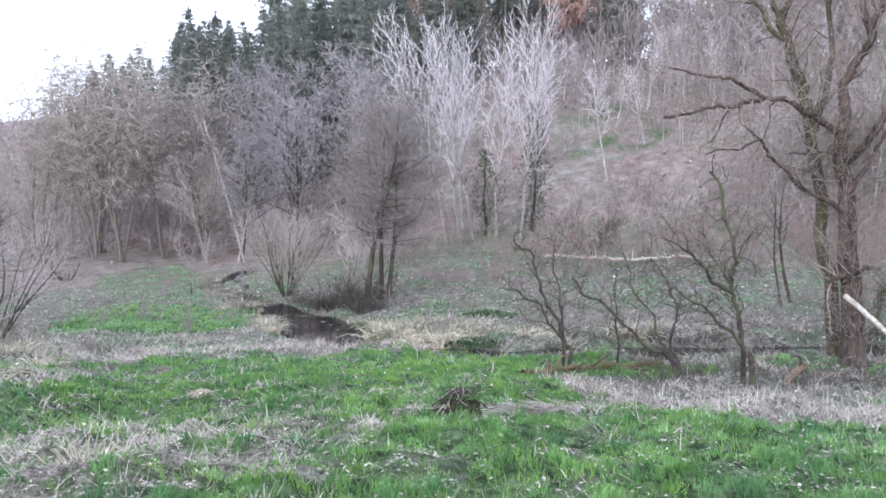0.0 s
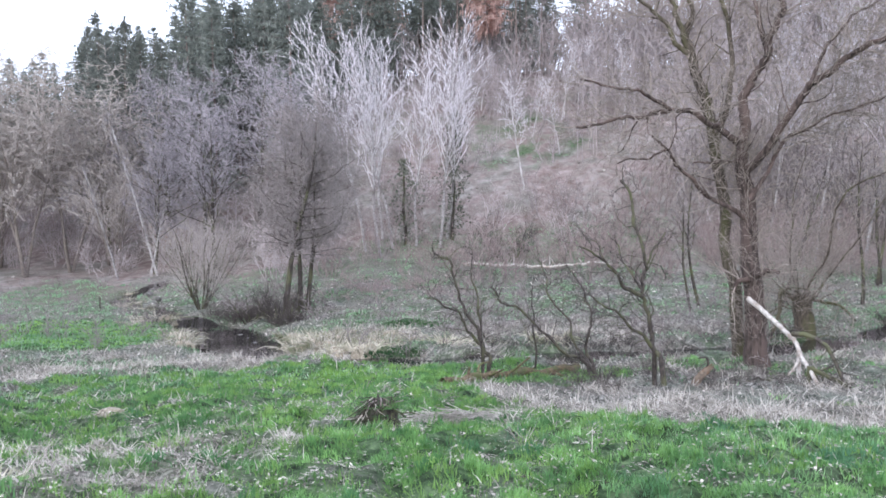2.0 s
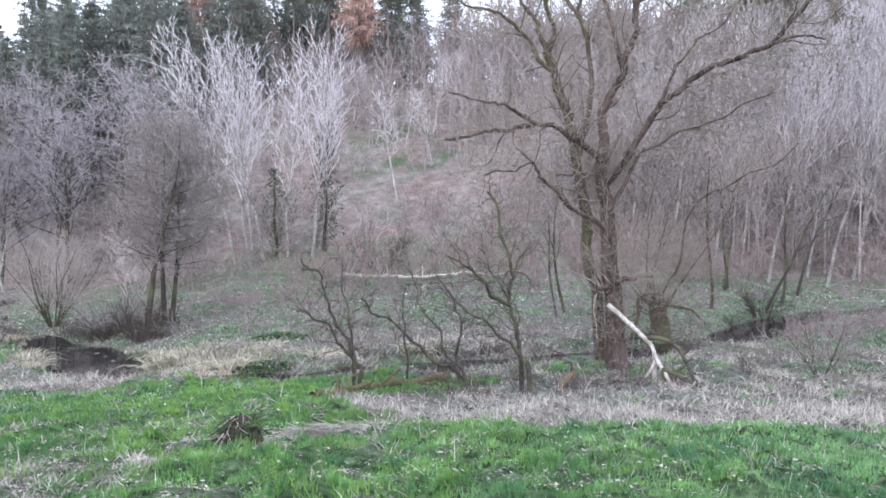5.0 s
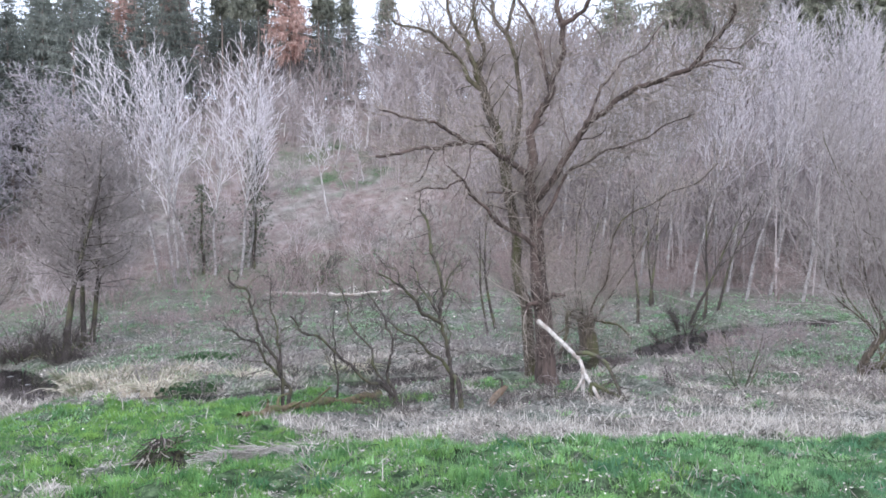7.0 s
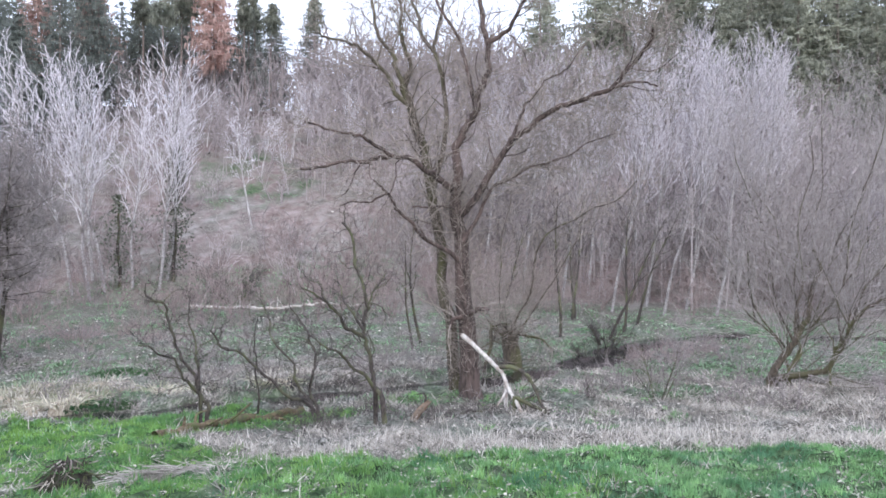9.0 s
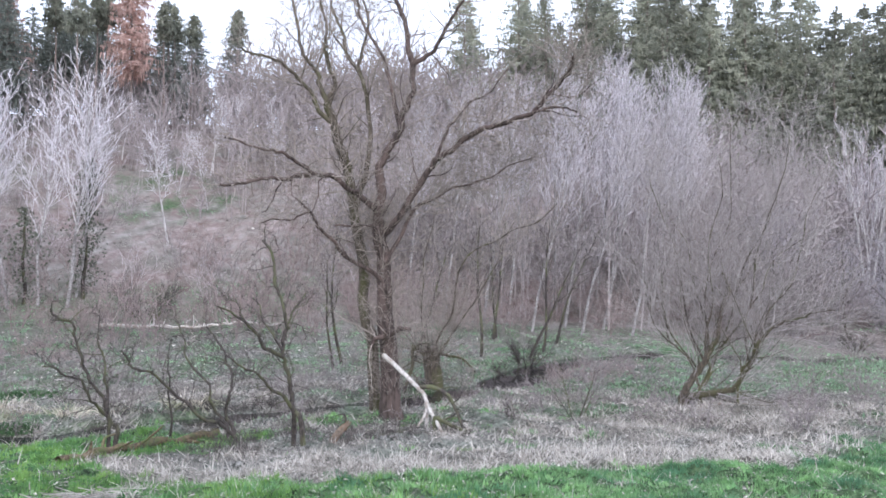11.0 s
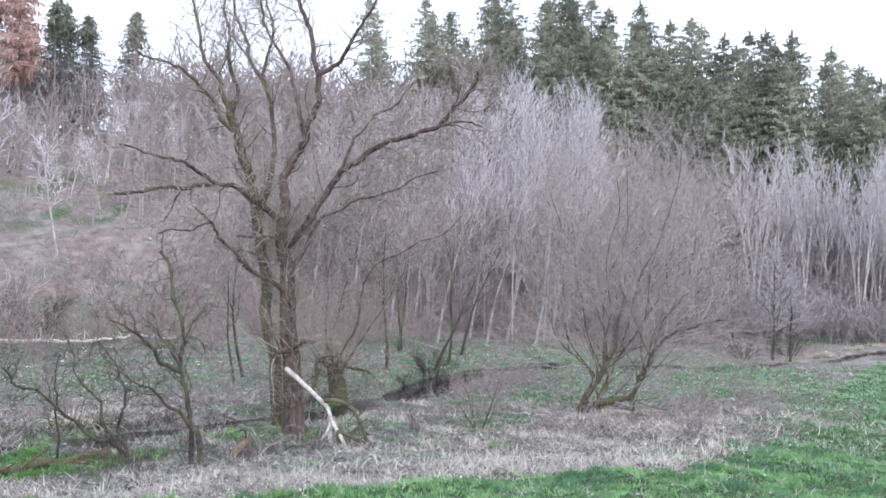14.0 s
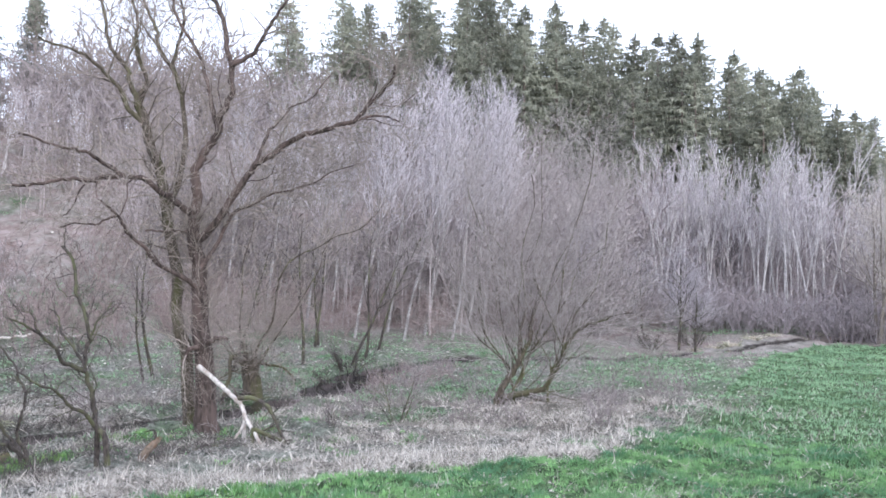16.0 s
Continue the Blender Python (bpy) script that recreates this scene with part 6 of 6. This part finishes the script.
def shrub(name, x, y, height, stems, spread, twig, label, seed, radius=0.035, bark=None):
    ob = grown(name, SHRUB_SPEC, height, radius, seed, bark or M_DARK, twig, label, "shrub", stems=stems, spread=spread)
    ob.matrix_basis = stand(x, y)
    return ob


shrub("olive_shrub", -8.4, 41.5, 4.6, 20, 0.42, M_OLIVE, "rounded leafless shrub with fine olive-grey twigs beside the brook", 501)
shrub("edge_shrub", -12.2, 17.8, 3.6, 9, 0.6, M_DTWIG, "tangled bare shrub with dark twigs at the edge of the bank", 502)
shrub("edge_shrub", -13.2, 22.5, 4.2, 10, 0.7, M_PBRUSH, "tall bare shrub with pinkish budding twigs on the bank", 503)
shrub("dark_shrub", 9.6, 51.0, 3.4, 14, 0.9, M_DTWIG, "low dark tangled shrub at the foot of the hill", 504)
shrub("brook_shrub", 22.6, 29.3, 1.5, 10, 0.9, M_DTWIG, "low dark shrub overhanging the brook's end", 505)
shrub("brook_shrub", 20.6, 27.9, 1.0, 9, 1.0, M_DTWIG, "low dark shrub overhanging the brook", 506)
shrub("low_sapling", 14.9, 16.9, 1.9, 5, 0.32, M_BRUSH, "small many-stemmed leafless sapling in the straw", 507, 0.02)
shrub("low_sapling", 13.0, 17.3, 0.8, 4, 0.4, M_BRUSH, "tiny leafless sapling in the straw", 508, 0.014)
shrub("bank_shrub", -3.6, 33.6, 1.9, 10, 0.9, M_DTWIG, "low dark shrub leaning over the pool", 509)
shrub("bank_shrub", -5.0, 35.0, 2.2, 9, 0.8, M_BRUSH, "grey leafless shrub on the pool's bank", 510)
shrub("bank_shrub", -24.8, 51.0, 1.6, 9, 0.8, M_RBRUSH, "low brown shrub under the willows", 511)
shrub("rust_shrub", -16.0, 66.0, 2.4, 8, 0.7, M_DEADSPR, "shrub with withered rust-red leaves on the slope", 512)
shrub("field_shrub", 50, 26.5, 1.8, 9, 0.8, M_DTWIG, "low purple-brown shrub beside the brook in the field", 513)
shrub("field_shrub", 44, 26.2, 1.2, 8, 0.9, M_DTWIG, "low purple-brown shrub by two thin trees", 514)


def low_patch(name, cx, cy, rx, ry, n, low, high, mat, label, category, seed):
    rng = np.random.default_rng(seed)
    spots = []
    while len(spots) < n:
        x, y = cx + rx * rng.normal(0, 0.5), cy + ry * rng.normal(0, 0.5)
        if dry(x, y, 0, 0):
            spots.append((x, y, float(land(x, y)) - 0.03, rng.uniform(low, high), rng.uniform(0, 6.28), rng.uniform(0.7, 1.1)))
    v, q = many(LOW, spots, rng)
    return tagged(new(name, mesh_of(name, v, q, mat)), label, category, kind="stuff")


low_patch("bramble_patch", 22.5, 25.0, 4.5, 2.2, 60, 0.4, 0.9, M_RBRUSH, "reddish leafless bramble on the valley floor", "bramble", 601)
low_patch("twig_litter", 8.0, 17.4, 5.5, 2.2, 190, 0.18, 0.5, M_DTWIG, "grey twig litter under the crooked trees", "litter", 602)
low_patch("bank_bramble", -14.5, 21.5, 3.0, 4.0, 70, 0.5, 1.2, M_RBRUSH, "pinkish-brown bramble on the bank's edge", "bramble", 603)
low_patch("far_bramble", 2, 42, 7, 5, 80, 0.6, 1.1, M_RBRUSH, "reddish dead bramble on the far valley floor", "bramble", 604)


def leafy_patch(x, y, w, seed):
    rng = np.random.default_rng(seed)
    ob = thing("ivy_clump", stand(x, y, sink=0), "low mound of dark green ivy leaves on the bank", "ivy")
    n = 480
    a, d = rng.uniform(0, 6.283, n), w * np.sqrt(rng.uniform(0, 1, n))
    c = np.column_stack([d * np.cos(a), 0.6 * d * np.sin(a), 0.22 * (1 - (d / w) ** 2) * rng.uniform(0.2, 1, n)])
    e1, e2 = unit(rng.normal(0, 1, (n, 3))) * 0.06, unit(rng.normal(0, 1, (n, 3))) * 0.06
    v = np.stack([c - e1, c + e2 * 0.8, c + e1, c - e2 * 0.8], 1).reshape(-1, 3)
    tagged(part("foliage", mesh_of("foliage", v, np.arange(len(v)).reshape(-1, 4), M_LEAF), ob), kind="stuff")


low_patch("bank_twigs", 7.5, 23.5, 5.5, 0.5, 70, 0.25, 0.55, M_DTWIG, "dark low twigs along the brook's far bank", "undergrowth", 607)
low_patch("bank_twigs", 16.0, 24.9, 4.5, 0.9, 50, 0.25, 0.6, M_DTWIG, "dark low twigs overhanging the brook", "undergrowth", 608)
leafy_patch(0.9, 23.4, 1.1, 701)
low_patch("pool_brush", -6.2, 36.2, 3.2, 2.0, 80, 0.5, 1.2, M_DTWIG, "dark bramble hanging over the pool", "bramble", 605)
low_patch("pool_brush", -3.2, 33.4, 1.2, 1.2, 30, 0.4, 0.9, M_DTWIG, "dark bramble on the pool's bank", "bramble", 606)
leafy_patch(1.8, 29.5, 1.2, 703)


def stone(x, y, size, seed, lift=0.0):
    rng = np.random.default_rng(seed)
    bm = bmesh.new()
    bmesh.ops.create_icosphere(bm, subdivisions=2, radius=size)
    for vert in bm.verts:
        vert.co *= 1 + 0.18 * noise.noise(vert.co * (1.5 / size) + Vector((seed, 0, 0)))
        vert.co.z *= 0.55
    me = bpy.data.meshes.new("brook_stone")
    bm.to_mesh(me)
    bm.free()
    me.materials.append(M_STONE)
    ob = new("brook_stone", me)
    ob.matrix_basis = pose(x, y, float(land(x, y)) + size * 0.3 + lift, 0, 0, rng.uniform(0, 360))
    tagged(ob, "rounded grey stone in the brook", "stone", "stones in the brook")


for k, (x, y, s) in enumerate(((-4.9, 31.6, 0.22), (-5.4, 32.4, 0.16), (-4.4, 30.4, 0.2), (-6.3, 33.0, 0.18), (-5.9, 31.2, 0.14), (-3.9, 28.6, 0.2), (-11.2, 44, 0.25), (-12.6, 47.5, 0.3), (-13.1, 50, 0.25))):
    stone(x, y, s * 0.8, 800 + k, 0.1)


def field_post(x, y):
    ob = thing("wooden_post", stand(x, y), "short weathered wooden post in the green meadow", "post")
    part("shaft", tube_mesh("shaft", [(np.array([(0, 0, -0.2), (0.01, 0, 0.35), (0.02, 0, 0.72)]), np.array([0.045, 0.04, 0.036]))], M_DARK, 8), ob)
    part("top_cut", tube_mesh("top_cut", [(np.array([(0.02, 0, 0.715), (0.021, 0, 0.74)]), np.array([0.036, 0.006]))], M_RAWWOOD, 8), ob)


field_post(-13.3, 40.9)
clear_seeds()
